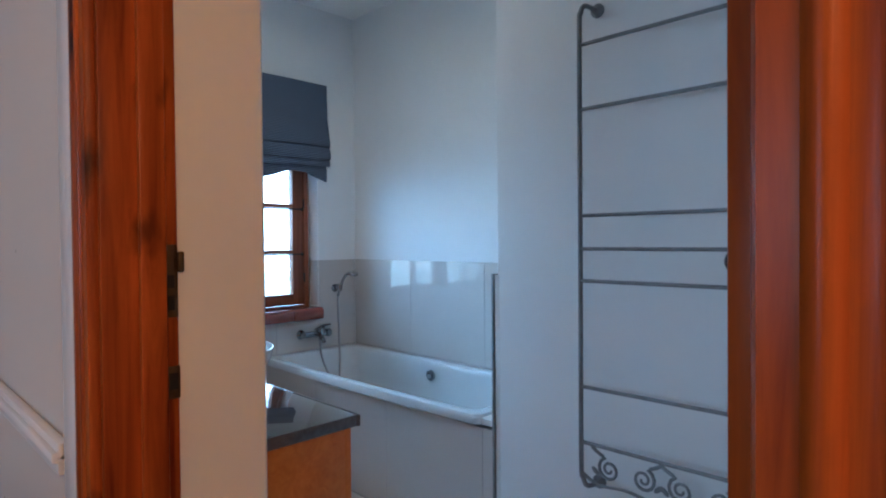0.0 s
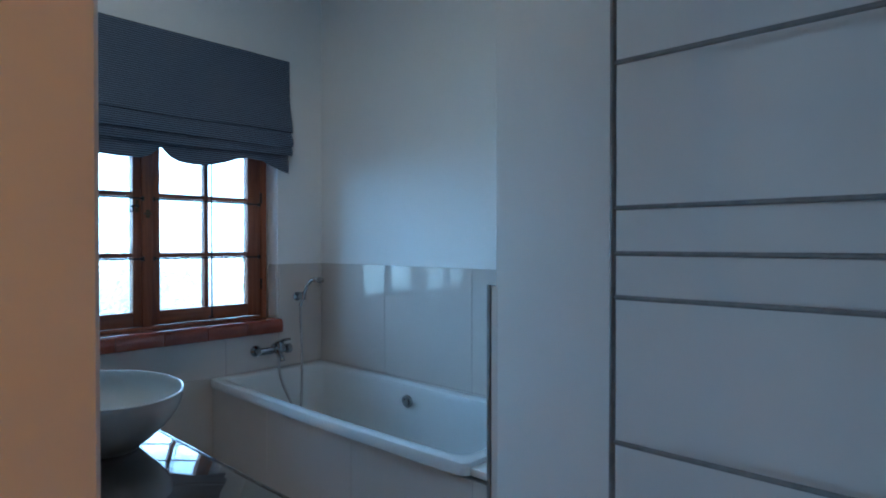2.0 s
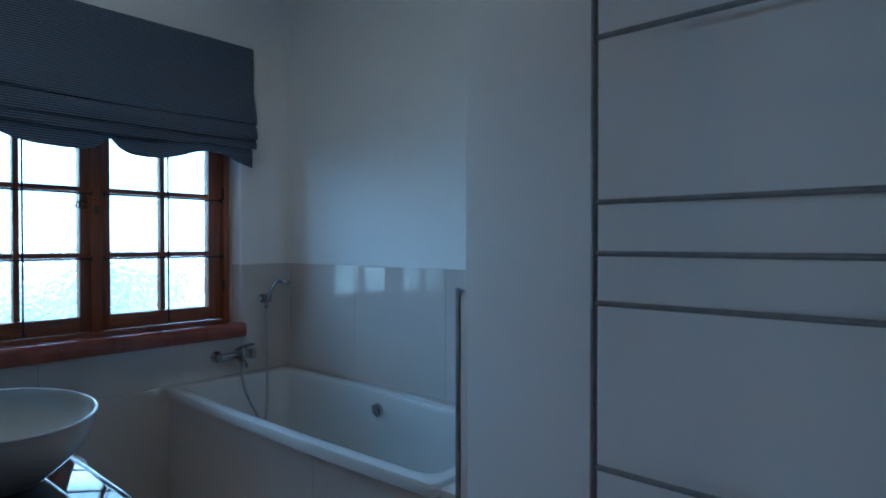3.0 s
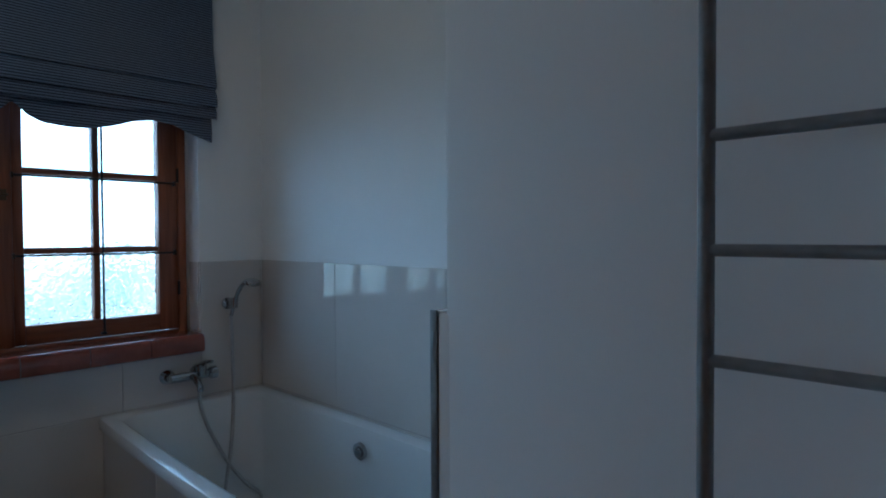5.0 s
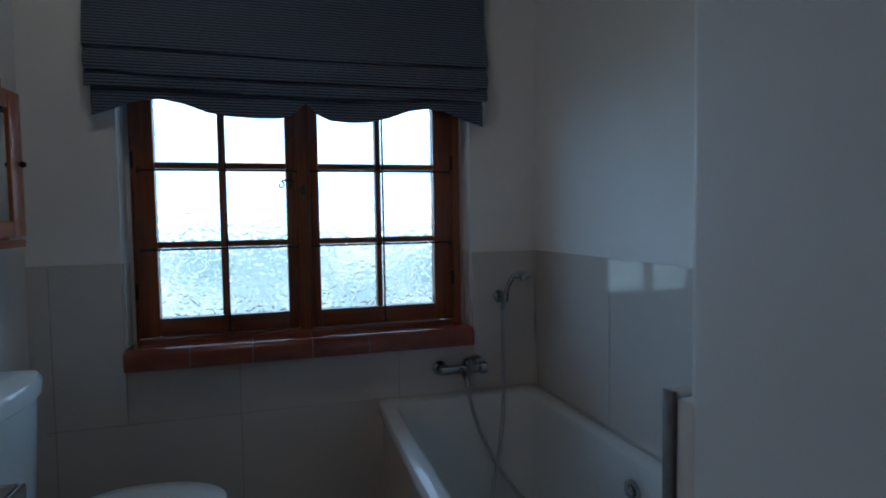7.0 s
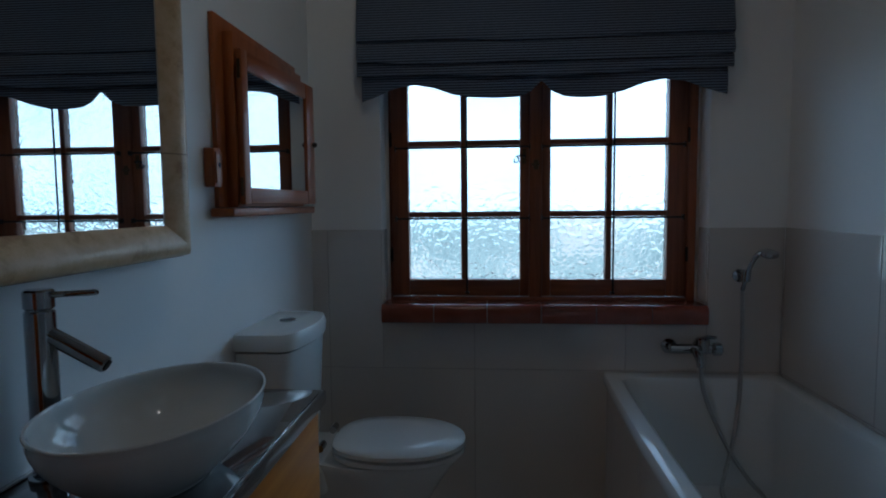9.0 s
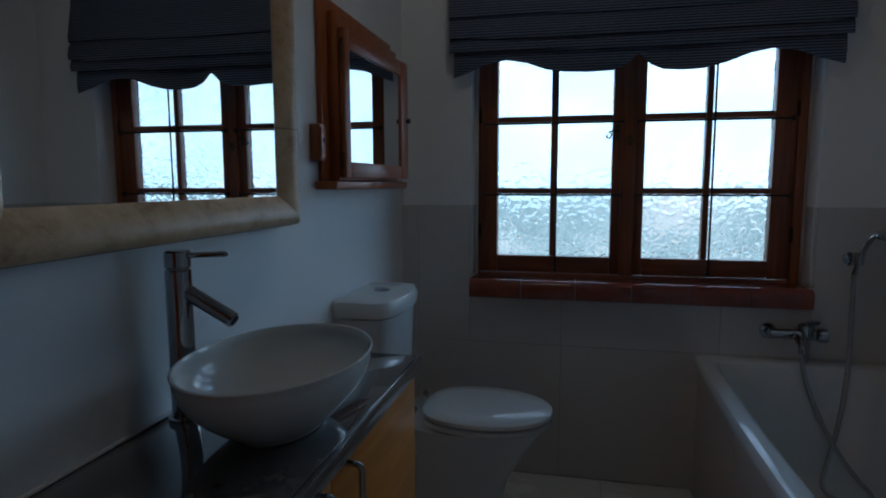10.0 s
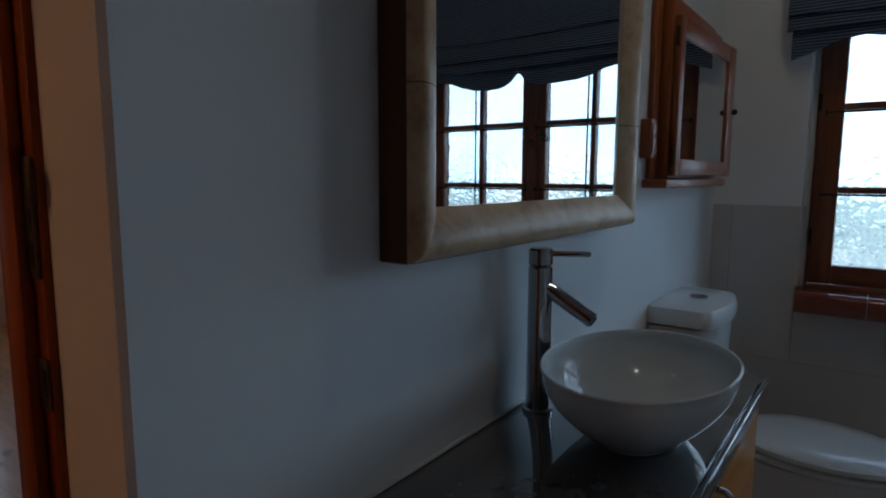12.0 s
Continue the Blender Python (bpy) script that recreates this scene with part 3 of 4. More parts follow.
bm = bmesh.new()
rg = [dshape(bm, TX, 0.165, 0.02, 0.178, 0.47), dshape(bm, TX, 0.172, 0.016, 0.184, 0.50), dshape(bm, TX, 0.186, 0.016, 0.196, 0.80), dshape(bm, TX, 0.186, 0.016, 0.196, 0.812)]
skin(bm, rg)
bm.faces.new(rg[0][::-1])
cist = part("cistern", bm, CERAMIC, TOI)
bm = bmesh.new()
rg = [dshape(bm, TX, 0.184, 0.016, 0.194, 0.815), dshape(bm, TX, 0.196, 0.016, 0.206, 0.820), dshape(bm, TX, 0.197, 0.016, 0.207, 0.850), dshape(bm, TX, 0.190, 0.016, 0.200, 0.866), dshape(bm, TX, 0.165, 0.02, 0.175, 0.872)]
skin(bm, rg)
bm.faces.new(rg[0][::-1])
lid_c = part("cistern_lid", bm, CERAMIC, TOI)
part("flush_button", tube(bmesh.new(), [(TX, 0.108, 0.870), (TX, 0.108, 0.876), (TX, 0.108, 0.878)], [0.026, 0.026, 0.020], 20), CHROME, lid_c, "round chrome dual flush button")


def egg(bm, cx, w, y0, y1, z, n=36):
    out = []
    cy = y0 + (y1 - y0) * 0.46
    for k in range(n):
        a = 2 * math.pi * k / n
        ry = (y1 - cy) if math.sin(a) > 0 else (cy - y0)
        p = 0.9 if math.sin(a) > 0 else 0.62
        out.append(bm.verts.new((cx + w * math.copysign(abs(math.cos(a)) ** p, math.cos(a)), cy + ry * math.copysign(abs(math.sin(a)) ** 0.95, math.sin(a)), z)))
    return out


bm = bmesh.new()
rg = [egg(bm, TX, 0.115, 0.20, 0.50, 0.0), egg(bm, TX, 0.110, 0.20, 0.50, 0.03), egg(bm, TX, 0.100, 0.19, 0.50, 0.16), egg(bm, TX, 0.105, 0.18, 0.53, 0.28), egg(bm, TX, 0.136, 0.17, 0.60, 0.39), egg(bm, TX, 0.155, 0.165, 0.645, 0.45), egg(bm, TX, 0.153, 0.165, 0.643, 0.465)]
skin(bm, rg)
bm.faces.new(rg[0][::-1])
part("bowl", bm, CERAMIC, TOI)
part("bowl_neck", cuboid(TX - 0.14, TX + 0.14, 0.02, 0.26, 0.36, 0.468, bev=0.03, seg=4), CERAMIC, TOI)
bm = bmesh.new()
rg = [egg(bm, TX, 0.160, 0.258, 0.658, 0.468), egg(bm, TX, 0.166, 0.255, 0.664, 0.472), egg(bm, TX, 0.166, 0.255, 0.664, 0.484), egg(bm, TX, 0.160, 0.258, 0.658, 0.488)]
skin(bm, rg)
part("seat", bm, SEAT, TOI)
bm = bmesh.new()
rg = [egg(bm, TX, 0.160, 0.258, 0.659, 0.491), egg(bm, TX, 0.168, 0.254, 0.667, 0.495), egg(bm, TX, 0.167, 0.255, 0.665, 0.506), egg(bm, TX, 0.152, 0.268, 0.648, 0.514), egg(bm, TX, 0.10, 0.30, 0.58, 0.517)]
skin(bm, rg)
part("lid", bm, SEAT, TOI)
for s in (-0.075, 0.075):
    part("hinge", tube(bmesh.new(), [(TX + s - 0.02, 0.228, 0.498), (TX + s + 0.02, 0.228, 0.498)], 0.012, 12), CHROME, TOI)

# ---- vanity ----
CX0, CX1, CY1, CZ = 1.075, 2.052, 0.368, 0.812
TOP = thing("countertop", ((CX0 + CX1) / 2, 0.19, CZ), "polished dark grey granite countertop over the vanity", "countertop")
part("slab", cuboid(CX0, CX1, WS + 0.0005, CY1 - 0.012, CZ - 0.03, CZ, bev=0.002), GRANITE, TOP)
part("front_edge", cuboid(CX0, CX1, CY1 - 0.0119, CY1, CZ - 0.032, CZ - 0.0006, bev=0.004), GRANITE, TOP)
part("wall_seal", cuboid(CX0, CX1, WS + 0.0004, WS + 0.006, CZ + 0.0005, CZ + 0.006, bev=0.001), TRIM_WHITE, TOP, "thin white silicone seal")
VAN = thing("vanity_cabinet", (1.61, 0.19, 0.0), "honey coloured beech vanity cabinet under the counter", "cabinet")
part("carcass", cuboid(CX0 + 0.015, CX1 - 0.02, WS + 0.001, 0.333, 0.08, CZ - 0.0305, bev=0.002), BEECH, VAN)
part("plinth", cuboid(CX0 + 0.03, CX1 - 0.04, 0.02, 0.31, 0.0, 0.08), BEECH, VAN)
for a, b, hx in ((CX0 + 0.017, 1.588, 1.535), (1.592, CX1 - 0.022, 1.642)):
    dr = part("door", cuboid(a, b, 0.3335, 0.353, 0.09, CZ - 0.036, bev=0.003), BEECH, VAN)
    hz0, hz1 = 0.645, 0.765
    pth = [(hx, 0.350, hz1), (hx, 0.373, hz1), (hx, 0.380, hz1 - 0.004), (hx, 0.382, hz1 - 0.012), (hx, 0.382, hz0 + 0.012), (hx, 0.380, hz0 + 0.004), (hx, 0.373, hz0), (hx, 0.350, hz0)]
    part("handle", tube(bmesh.new(), pth, 0.0055, 10), CHROME, dr, "brushed steel bow handle")

BCX, BCY, BRX, BRY, BRZ = 1.518, 0.234, 0.207, 0.148, 0.940
BAS = thing("vessel_basin", (BCX, BCY, CZ), "white oval ceramic vessel basin on the counter", "basin")
bm = bmesh.new()
outer = [(0, CZ + 0.001), (0.42, CZ + 0.001), (0.45, CZ + 0.003)]
outer += [(0.46 + 0.53 * math.sin(math.pi / 2 * k / 12) ** 0.92, CZ + 0.006 + (BRZ - 0.006 - CZ - 0.006) * k / 12) for k in range(13)]
lip = [(1.0, BRZ - 0.0025), (0.995, BRZ - 0.0005), (0.985, BRZ), (0.972, BRZ - 0.0008), (0.962, BRZ - 0.004)]
inner = [(0.958 * math.cos(math.pi / 2 * k / 18), BRZ - 0.006 - 0.098 * math.sin(math.pi / 2 * k / 18)) for k in range(1, 18)] + [(0, BRZ - 0.104)]
lathe(bm, outer + lip + inner, (BCX, BCY), BRX, BRY, 72)
part("bowl", bm, CERAMIC, BAS)
part("waste", tube(bmesh.new(), [(BCX, BCY, BRZ - 0.1045), (BCX, BCY, BRZ - 0.100), (BCX, BCY, BRZ - 0.0985)], [0.022, 0.022, 0.018], 20), CHROME, BAS)

FX, FY = 1.527, 0.054
FAU = thing("basin_mixer", (FX, FY, CZ), "tall chrome basin mixer with slanted spout", "tap")
part("base_ring", tube(bmesh.new(), [(FX, FY, CZ), (FX, FY, CZ + 0.006), (FX, FY, CZ + 0.008)], [0.028, 0.028, 0.024], 24), CHROME, FAU)
part("column", tube(bmesh.new(), [(FX, FY, CZ + 0.006), (FX, FY, 1.074), (FX, FY, 1.077)], [0.0215, 0.0215, 0.019], 32), CHROME, FAU)
cap = part("lever_cap", tube(bmesh.new(), [(FX, FY, 1.0785), (FX, FY, 1.081), (FX, FY, 1.106), (FX, FY, 1.109)], [0.019, 0.0215, 0.0215, 0.018], 32), CHROME, FAU)
part("lever", tube(bmesh.new(), [(FX, FY + 0.01, 1.100), (FX - 0.012, FY + 0.084, 1.103), (FX - 0.0125, FY + 0.087, 1.103)], [0.0048, 0.0048, 0.003], 12), CHROME, cap)
spout = part("spout", tube(bmesh.new(), [(FX, FY, 1.046), (FX - 0.011, FY + 0.094, 0.990), (FX - 0.0113, FY + 0.096, 0.989)], [0.0135, 0.0135, 0.011], 24), CHROME, FAU)
part("aerator", tube(bmesh.new(), [(FX - 0.0113, FY + 0.0955, 0.9893), (FX - 0.0115, FY + 0.0975, 0.9881)], 0.009, 16), DARK, spout)

# ---- framed mirror ----
MX0, MX1, MZ0, MZ1 = 1.096, 1.902, 1.124, 2.06
MIR = thing("wall_mirror", ((MX0 + MX1) / 2, 0.0, MZ0), "large mirror in a champagne gold moulded frame", "mirror")
part("glass", cuboid(MX0 + 0.055, MX1 - 0.055, 0.048, 0.053, MZ0 + 0.055, MZ1 - 0.055), MIRROR, MIR, smooth=False)
part("backing", cuboid(MX0 + 0.02, MX1 - 0.02, WS + 0.001, 0.0475, MZ0 + 0.02, MZ1 - 0.02), FRAME_SIDE, MIR)
GP = [(0.0, 0.060), (0.003, 0.070), (0.010, 0.077), (0.020, 0.079), (0.034, 0.075), (0.050, 0.067), (0.062, 0.059), (0.069, 0.0535)]


def mould(corners, profile, back):
    """A mitred moulding between two corner pairs: profile is (inset, y)."""
    (ax, az, aix, aiz), (bx, bz, bix, biz) = corners
    bm = bmesh.new()
    a = [bm.verts.new((ax + aix * i, y, az + aiz * i)) for i, y in profile] + [bm.verts.new((ax + aix * profile[-1][0], back, az + aiz * profile[-1][0])), bm.verts.new((ax, back, az))]
    b = [bm.verts.new((bx + bix * i, y, bz + biz * i)) for i, y in profile] + [bm.verts.new((bx + bix * profile[-1][0], back, bz + biz * profile[-1][0])), bm.verts.new((bx, back, bz))]
    n = len(a)
    for i in range(n):
        j = (i + 1) % n
        bm.faces.new((a[i], a[j], b[j], b[i]))
    bm.faces.new(a)
    bm.faces.new(b[::-1])
    return bm


CORN = [(MX0, MZ0, 1, 1), (MX1, MZ0, -1, 1), (MX1, MZ1, -1, -1), (MX0, MZ1, 1, -1)]
for i in range(4):
    part("frame_moulding", mould((CORN[i], CORN[(i + 1) % 4]), GP, 0.045), GOLD, MIR)
SEAM = [(i, y + 0.0004) for i, y in GP]
for x, inward in ((MX0, 1), (MX1, -1)):
    for z in (1.345, 1.71):
        part("leaf_seam", mould(((x, z, inward, 0), (x, z + 0.0014, inward, 0)), SEAM, 0.046), FRAME_SIDE, MIR)
for a in ((MX0 - 0.001, MX0 + 0.012, MZ0, MZ1), (MX1 - 0.012, MX1 + 0.001, MZ0, MZ1)):
    part("frame_side", cuboid(a[0], a[1], WS + 0.001, 0.062, a[2], a[3], bev=0.003), FRAME_SIDE, MIR, "dark brown frame edge")
for a in ((MZ0 - 0.001, MZ0 + 0.012), (MZ1 - 0.012, MZ1 + 0.001)):
    part("frame_side", cuboid(MX0 + 0.012, MX1 - 0.012, WS + 0.001, 0.062, a[0], a[1], bev=0.003), FRAME_SIDE, MIR)

# ---- medicine cabinet ----
KX0, KX1, KZ0, KZ1, KY = 0.240, 0.812, 1.229, 1.700, 0.060
MED = thing("medicine_cabinet", (0.53, WS, KZ0), "varnished orange pine wall cabinet with mirror door", "cabinet")
part("back_board", cuboid(KX0 - 0.030, 0.858, WS + 0.001, 0.0305, KZ0 - 0.001, 1.737, bev=0.004), CAB_WOOD, MED)
part("case", cuboid(KX0, KX1, 0.031, KY, KZ0, KZ1, bev=0.003), CAB_WOOD, MED)
part("shelf", cuboid(KX0 - 0.062, 0.885, WS + 0.001, 0.082, KZ0 - 0.025, KZ0 - 0.0015, bev=0.006), CAB_WOOD_X, MED)
DKX0, DKX1, DKZ0, DKZ1 = 0.252, 0.806, KZ0 + 0.007, 1.655
AJAR = Matrix.Translation((DKX1, KY + 0.002, 0)) @ Matrix.Rotation(radians(-3.0), 4, "Z") @ Matrix.Translation((-DKX1, -KY - 0.002, 0))


def ajar(bm):
    bmesh.ops.transform(bm, matrix=AJAR, verts=bm.verts)
    return bm


dm = part("door", ajar(cuboid(DKX0, 0.325, KY + 0.002, KY + 0.020, DKZ0, DKZ1, bev=0.004)), CAB_WOOD, MED, "mirror door standing slightly ajar")
part("stile", ajar(cuboid(0.768, DKX1, KY + 0.002, KY + 0.020, DKZ0, DKZ1, bev=0.004)), CAB_WOOD, dm)
part("rail", ajar(cuboid(0.3252, 0.7678, KY + 0.0025, KY + 0.0195, DKZ0 + 0.0005, 1.283, bev=0.004)), CAB_WOOD_X, dm)
part("rail", ajar(cuboid(0.3252, 0.7678, KY + 0.0025, KY + 0.0195, 1.602, DKZ1 - 0.0005, bev=0.004)), CAB_WOOD_X, dm)
part("mirror_glass", ajar(cuboid(0.322, 0.771, KY + 0.008, KY + 0.013, 1.280, 1.605)), MIRROR, dm, smooth=False)
part("knob", ajar(ball(bmesh.new(), (0.282, KY + 0.031, 1.447), 0.010, u=12, v=8)), BLACK, dm, "small black door knob")
for hz in (1.285, 1.60):
    part("hinge", ajar(tube(bmesh.new(), [(DKX1 + 0.003, KY + 0.012, hz - 0.025), (DKX1 + 0.003, KY + 0.012, hz + 0.025)], 0.005, 8)), BRASS_OLD, dm)
SOK = thing("shaver_socket", (0.876, 0.0, 1.28), "small brown wooden socket block on the wall", "socket")
part("block", cuboid(0.868, 0.910, WS + 0.001, 0.044, 1.282, 1.382, bev=0.004), CAB_WOOD, SOK)
plate = part("socket_plate", cuboid(0.872, 0.906, 0.0445, 0.048, 1.292, 1.372, bev=0.001), CAB_WOOD, SOK)
part("socket_hole", tube(bmesh.new(), [(0.888, 0.0475, 1.338), (0.888, 0.0488, 1.338)], 0.007, 12), DARK, plate)

# ---- towel rail ----
RX0, RX1, RY = 2.282, 2.905, 1.046
RAIL = thing("towel_rail", (2.6, RY, 0.49), "grey wrought iron towel rail with scrollwork below", "towel rail")
for x, s in ((RX0, 1), (RX1, -1)):
    pth = smooth_path([(x + s * 0.030, PY - 0.012, 1.965), (x + s * 0.018, RY, 1.968), (x + s * 0.004, RY, 1.945), (x, RY, 1.90), (x, RY, 1.4), (x, RY, 0.9), (x, RY, 0.555), (x + s * 0.006, RY, 0.515), (x + s * 0.022, RY, 0.492), (x + s * 0.034, PY - 0.012, 0.490)], 6)
    part("post", tube(bmesh.new(), pth, 0.0075, 10), IRON, RAIL)
    for z in (1.965, 0.490):
        part("boss", tube(bmesh.new(), [(x + s * 0.030, PY - 0.001, z), (x + s * 0.030, PY - 0.008, z), (x + s * 0.030, PY - 0.016, z)], [0.022, 0.022, 0.012], 16), IRON, RAIL)
for z in (1.852, 1.654, 1.327, 1.225, 1.126, 0.797, 0.624):
    part("rung", tube(bmesh.new(), [(RX0, RY, z), (RX1, RY, z)], 0.0058, 10), IRON, RAIL)


def spiral(cx, cz, r, turns, start, flip):
    out = []
    n = int(turns * 14)
    for k in range(n + 1):
        f = k / n
        a = start + flip * 2 * math.pi * turns * f
        out.append((cx + r * (1 - 0.82 * f) * math.cos(a), RY, cz + r * (1 - 0.82 * f) * math.sin(a)))
    return out


for i in range(5):
    cx = RX0 + 0.095 + i * 0.108
    fl = 1 if i % 2 == 0 else -1
    sp = spiral(cx, 0.560, 0.036, 1.7, math.pi / 2 + 0.4 * fl, fl)
    tail = smooth_path([(cx - fl * 0.058, RY, 0.618), (cx - fl * 0.040, RY, 0.606), sp[0]], 5)
    part("scroll", tube(bmesh.new(), tail[:-1] + sp, [0.0058 - 0.0022 * k / (len(tail) + len(sp)) for k in range(len(tail) - 1 + len(sp))], 8), IRON, RAIL)
    bm = bmesh.new()
    ball(bm, (0, 0, 0), 0.017, sx=1.0, sy=0.3, sz=0.45, u=10, v=8)
    bmesh.ops.transform(bm, matrix=Matrix.Translation((cx - fl * 0.045, RY, 0.545)) @ Matrix.Rotation(0.7 * fl, 4, "Y"), verts=bm.verts)
    part("iron_leaf", bm, IRON, RAIL)
part("scroll", tube(bmesh.new(), smooth_path([(RX0, RY, 0.530), (RX0 + 0.06, RY, 0.505), (RX0 + 0.15, RY, 0.512), (RX0 + 0.26, RY, 0.500), (RX0 + 0.37, RY, 0.512), (RX0 + 0.48, RY, 0.502), (RX1, RY, 0.530)], 6), 0.005, 8), IRON, RAIL)

# ---- door frame and door ----
JY0, JY1 = -0.270, -0.150
FR = thing("door_frame", (2.69, -0.22, 0.0), "varnished knotty pine door frame around the doorway", "door frame")
tagged(FR, kind="structure")


def moulded(x0, way, width, top):
    """An upright architrave with a flat edge, two rounded beads and a cove; way is the side it runs to."""
    prof = [(0, 0), (0, 0.012), (0.003, 0.016), (0.019, 0.017), (0.0225, 0.021), (0.027, 0.0225), (0.0315, 0.021), (0.035, 0.016), (0.042, 0.0145), (0.048, 0.016),
            (0.053, 0.020), (0.058, 0.021), (0.063, 0.019), (0.066, 0.017), (width - 0.003, 0.017), (width, 0.013), (width, 0)]
    bm = bmesh.new()
    lo = [bm.verts.new((x0 + way * u, JY0 - 0.0005 - d, 0)) for u, d in prof]
    hi = [bm.verts.new((x0 + way * u, JY0 - 0.0005 - d, top)) for u, d in prof]
    for k in range(len(prof)):
        m = (k + 1) % len(prof)
        bm.faces.new((lo[k], lo[m], hi[m], hi[k]))
    bm.faces.new(lo[::-1])
    bm.faces.new(hi)
    return bm


for x, s in ((DX0, 1), (DX1, -1)):
    lo, hi = (x - 0.02, x + 0.012) if s == 1 else (x - 0.012, x + 0.02)
    part("jamb", cuboid(min(lo, hi), max(lo, hi), JY0, JY1, 0, DOOR_H, bev=0.004), PINE, FR)
    a, b = (x + 0.0121, x + 0.026) if s == 1 else (x - 0.026, x - 0.0121)
    part("door_stop", cuboid(a, b, -0.215, -0.172, 0, DOOR_H - 0.014, bev=0.005), PINE, FR)
    inner_edge = x + 0.004 if s == 1 else x + 0.003
    part("architrave", moulded(inner_edge, -s, 0.084, DOOR_H + 0.08), PINE, FR)
part("head", cuboid(DX0 + 0.013, DX1 - 0.013, JY0, JY1, DOOR_H - 0.014, DOOR_H + 0.02, bev=0.004), PINE_X, FR)
part("architrave", cuboid(DX0 + 0.0045, DX1 + 0.0025, JY0 - 0.018, JY0 - 0.0005, DOOR_H - 0.005, DOOR_H + 0.08, bev=0.006), PINE_X, FR)
part("paint_strip", cuboid(DX0 - 0.165, DX0 - 0.0805, JY0 - 0.016, JY0 - 0.0005, 0, DOOR_H + 0.08, bev=0.004), TRIM_WHITE, FR, "glossy white painted edge strip")
STK = thing("strike_plate", (DX0 + 0.013, -0.162, 1.16), "aged brass lock strike let into the jamb", "strike plate")
part("plate", cuboid(DX0 + 0.0125, DX0 + 0.0155, -0.178, -0.152, 1.128, 1.252, bev=0.001), BRASS_OLD, STK)
part("lip", cuboid(DX0 + 0.0125, DX0 + 0.020, -0.152, -0.142, 1.205, 1.240, bev=0.002), BRASS_OLD, STK)
part("latch_hole", cuboid(DX0 + 0.0150, DX0 + 0.0162, -0.172, -0.158, 1.178, 1.200), DARK, STK)
part("latch_hole", cuboid(DX0 + 0.0150, DX0 + 0.0162, -0.172, -0.158, 1.140, 1.165), DARK, STK)
KEEP = thing("bolt_keep", (DX0 + 0.013, -0.160, 0.99), "small dark bolt keep let into the jamb", "strike plate")
part("plate", cuboid(DX0 + 0.0125, DX0 + 0.0150, -0.172, -0.150, 0.988, 1.044, bev=0.001), BRASS_OLD, KEEP)
part("bolt_hole", cuboid(DX0 + 0.0148, DX0 + 0.0160, -0.168, -0.154, 1.004, 1.032), DARK, KEEP)

LW, LT, LH = 0.80, 0.038, 2.06
DOOR = thing("door_1", (0, 0, 0), "varnished pine panel door standing open into the bathroom", "door")
tagged(DOOR, kind="structure")
for a, b in ((0.0, 0.10), (LW - 0.10, LW)):
    part("stile", cuboid(a, b, -LT / 2, LT / 2, 0.008, LH, bev=0.004), PINE, DOOR)
part("stile", cuboid(0.355, 0.445, -LT / 2, LT / 2, 0.21, 1.96, bev=0.004), PINE, DOOR)
for z0, z1 in ((0.008, 0.21), (0.80, 0.98), (1.96, LH)):
    part("rail", cuboid(0.1005, LW - 0.1005, -LT / 2 + 0.0008, LT / 2 - 0.0008, z0, z1, bev=0.004), PINE_X, DOOR)
for a, b in ((0.10, 0.355), (0.445, 0.70)):
    for z0, z1 in ((0.21, 0.80), (0.98, 1.96)):
        bm = cuboid(a - 0.005, b + 0.005, -0.008, 0.008, z0 - 0.005, z1 + 0.005)
        box(bm, a + 0.03, b - 0.03, -0.014, 0.014, z0 + 0.03, z1 - 0.03, bev=0.005)
        part("panel", bm, PINE, DOOR)
for s in (1, -1):
    hp = part("handle_plate", cuboid(LW - 0.072, LW - 0.030, s * (LT / 2 + 0.0005), s * (LT / 2 + 0.006), 1.135, 1.290, bev=0.002), BLACK, DOOR, "black iron handle plate")
    for z in (1.16, 1.265, 1.280):
        part("screw", ball(bmesh.new(), (LW - 0.051, s * (LT / 2 + 0.007), z), 0.005, sy=0.6, u=10, v=6), BLACK, hp)
    part("knob", tube(bmesh.new(), [(LW - 0.051, s * (LT / 2 + 0.005), 1.212), (LW - 0.051, s * (LT / 2 + 0.024), 1.212), (LW - 0.051, s * (LT / 2 + 0.034), 1.212), (LW - 0.051, s * (LT / 2 + 0.044), 1.212), (LW - 0.051, s * (LT / 2 + 0.054), 1.212), (LW - 0.051, s * (LT / 2 + 0.062), 1.212), (LW - 0.051, s * (LT / 2 + 0.066), 1.212)],
                      [0.011, 0.008, 0.009, 0.015, 0.018, 0.014, 0.005], 18), BLACK, hp)
    part("key_escutcheon", cuboid(LW - 0.060, LW - 0.042, s * (LT / 2 + 0.0005), s * (LT / 2 + 0.004), 0.985, 1.030, bev=0.002), BLACK, DOOR)
DOOR.matrix_world = Matrix.Translation((3.142, -0.126, 0)) @ Matrix.Rotation(math.atan2(0.793, -0.207), 4, "Z")

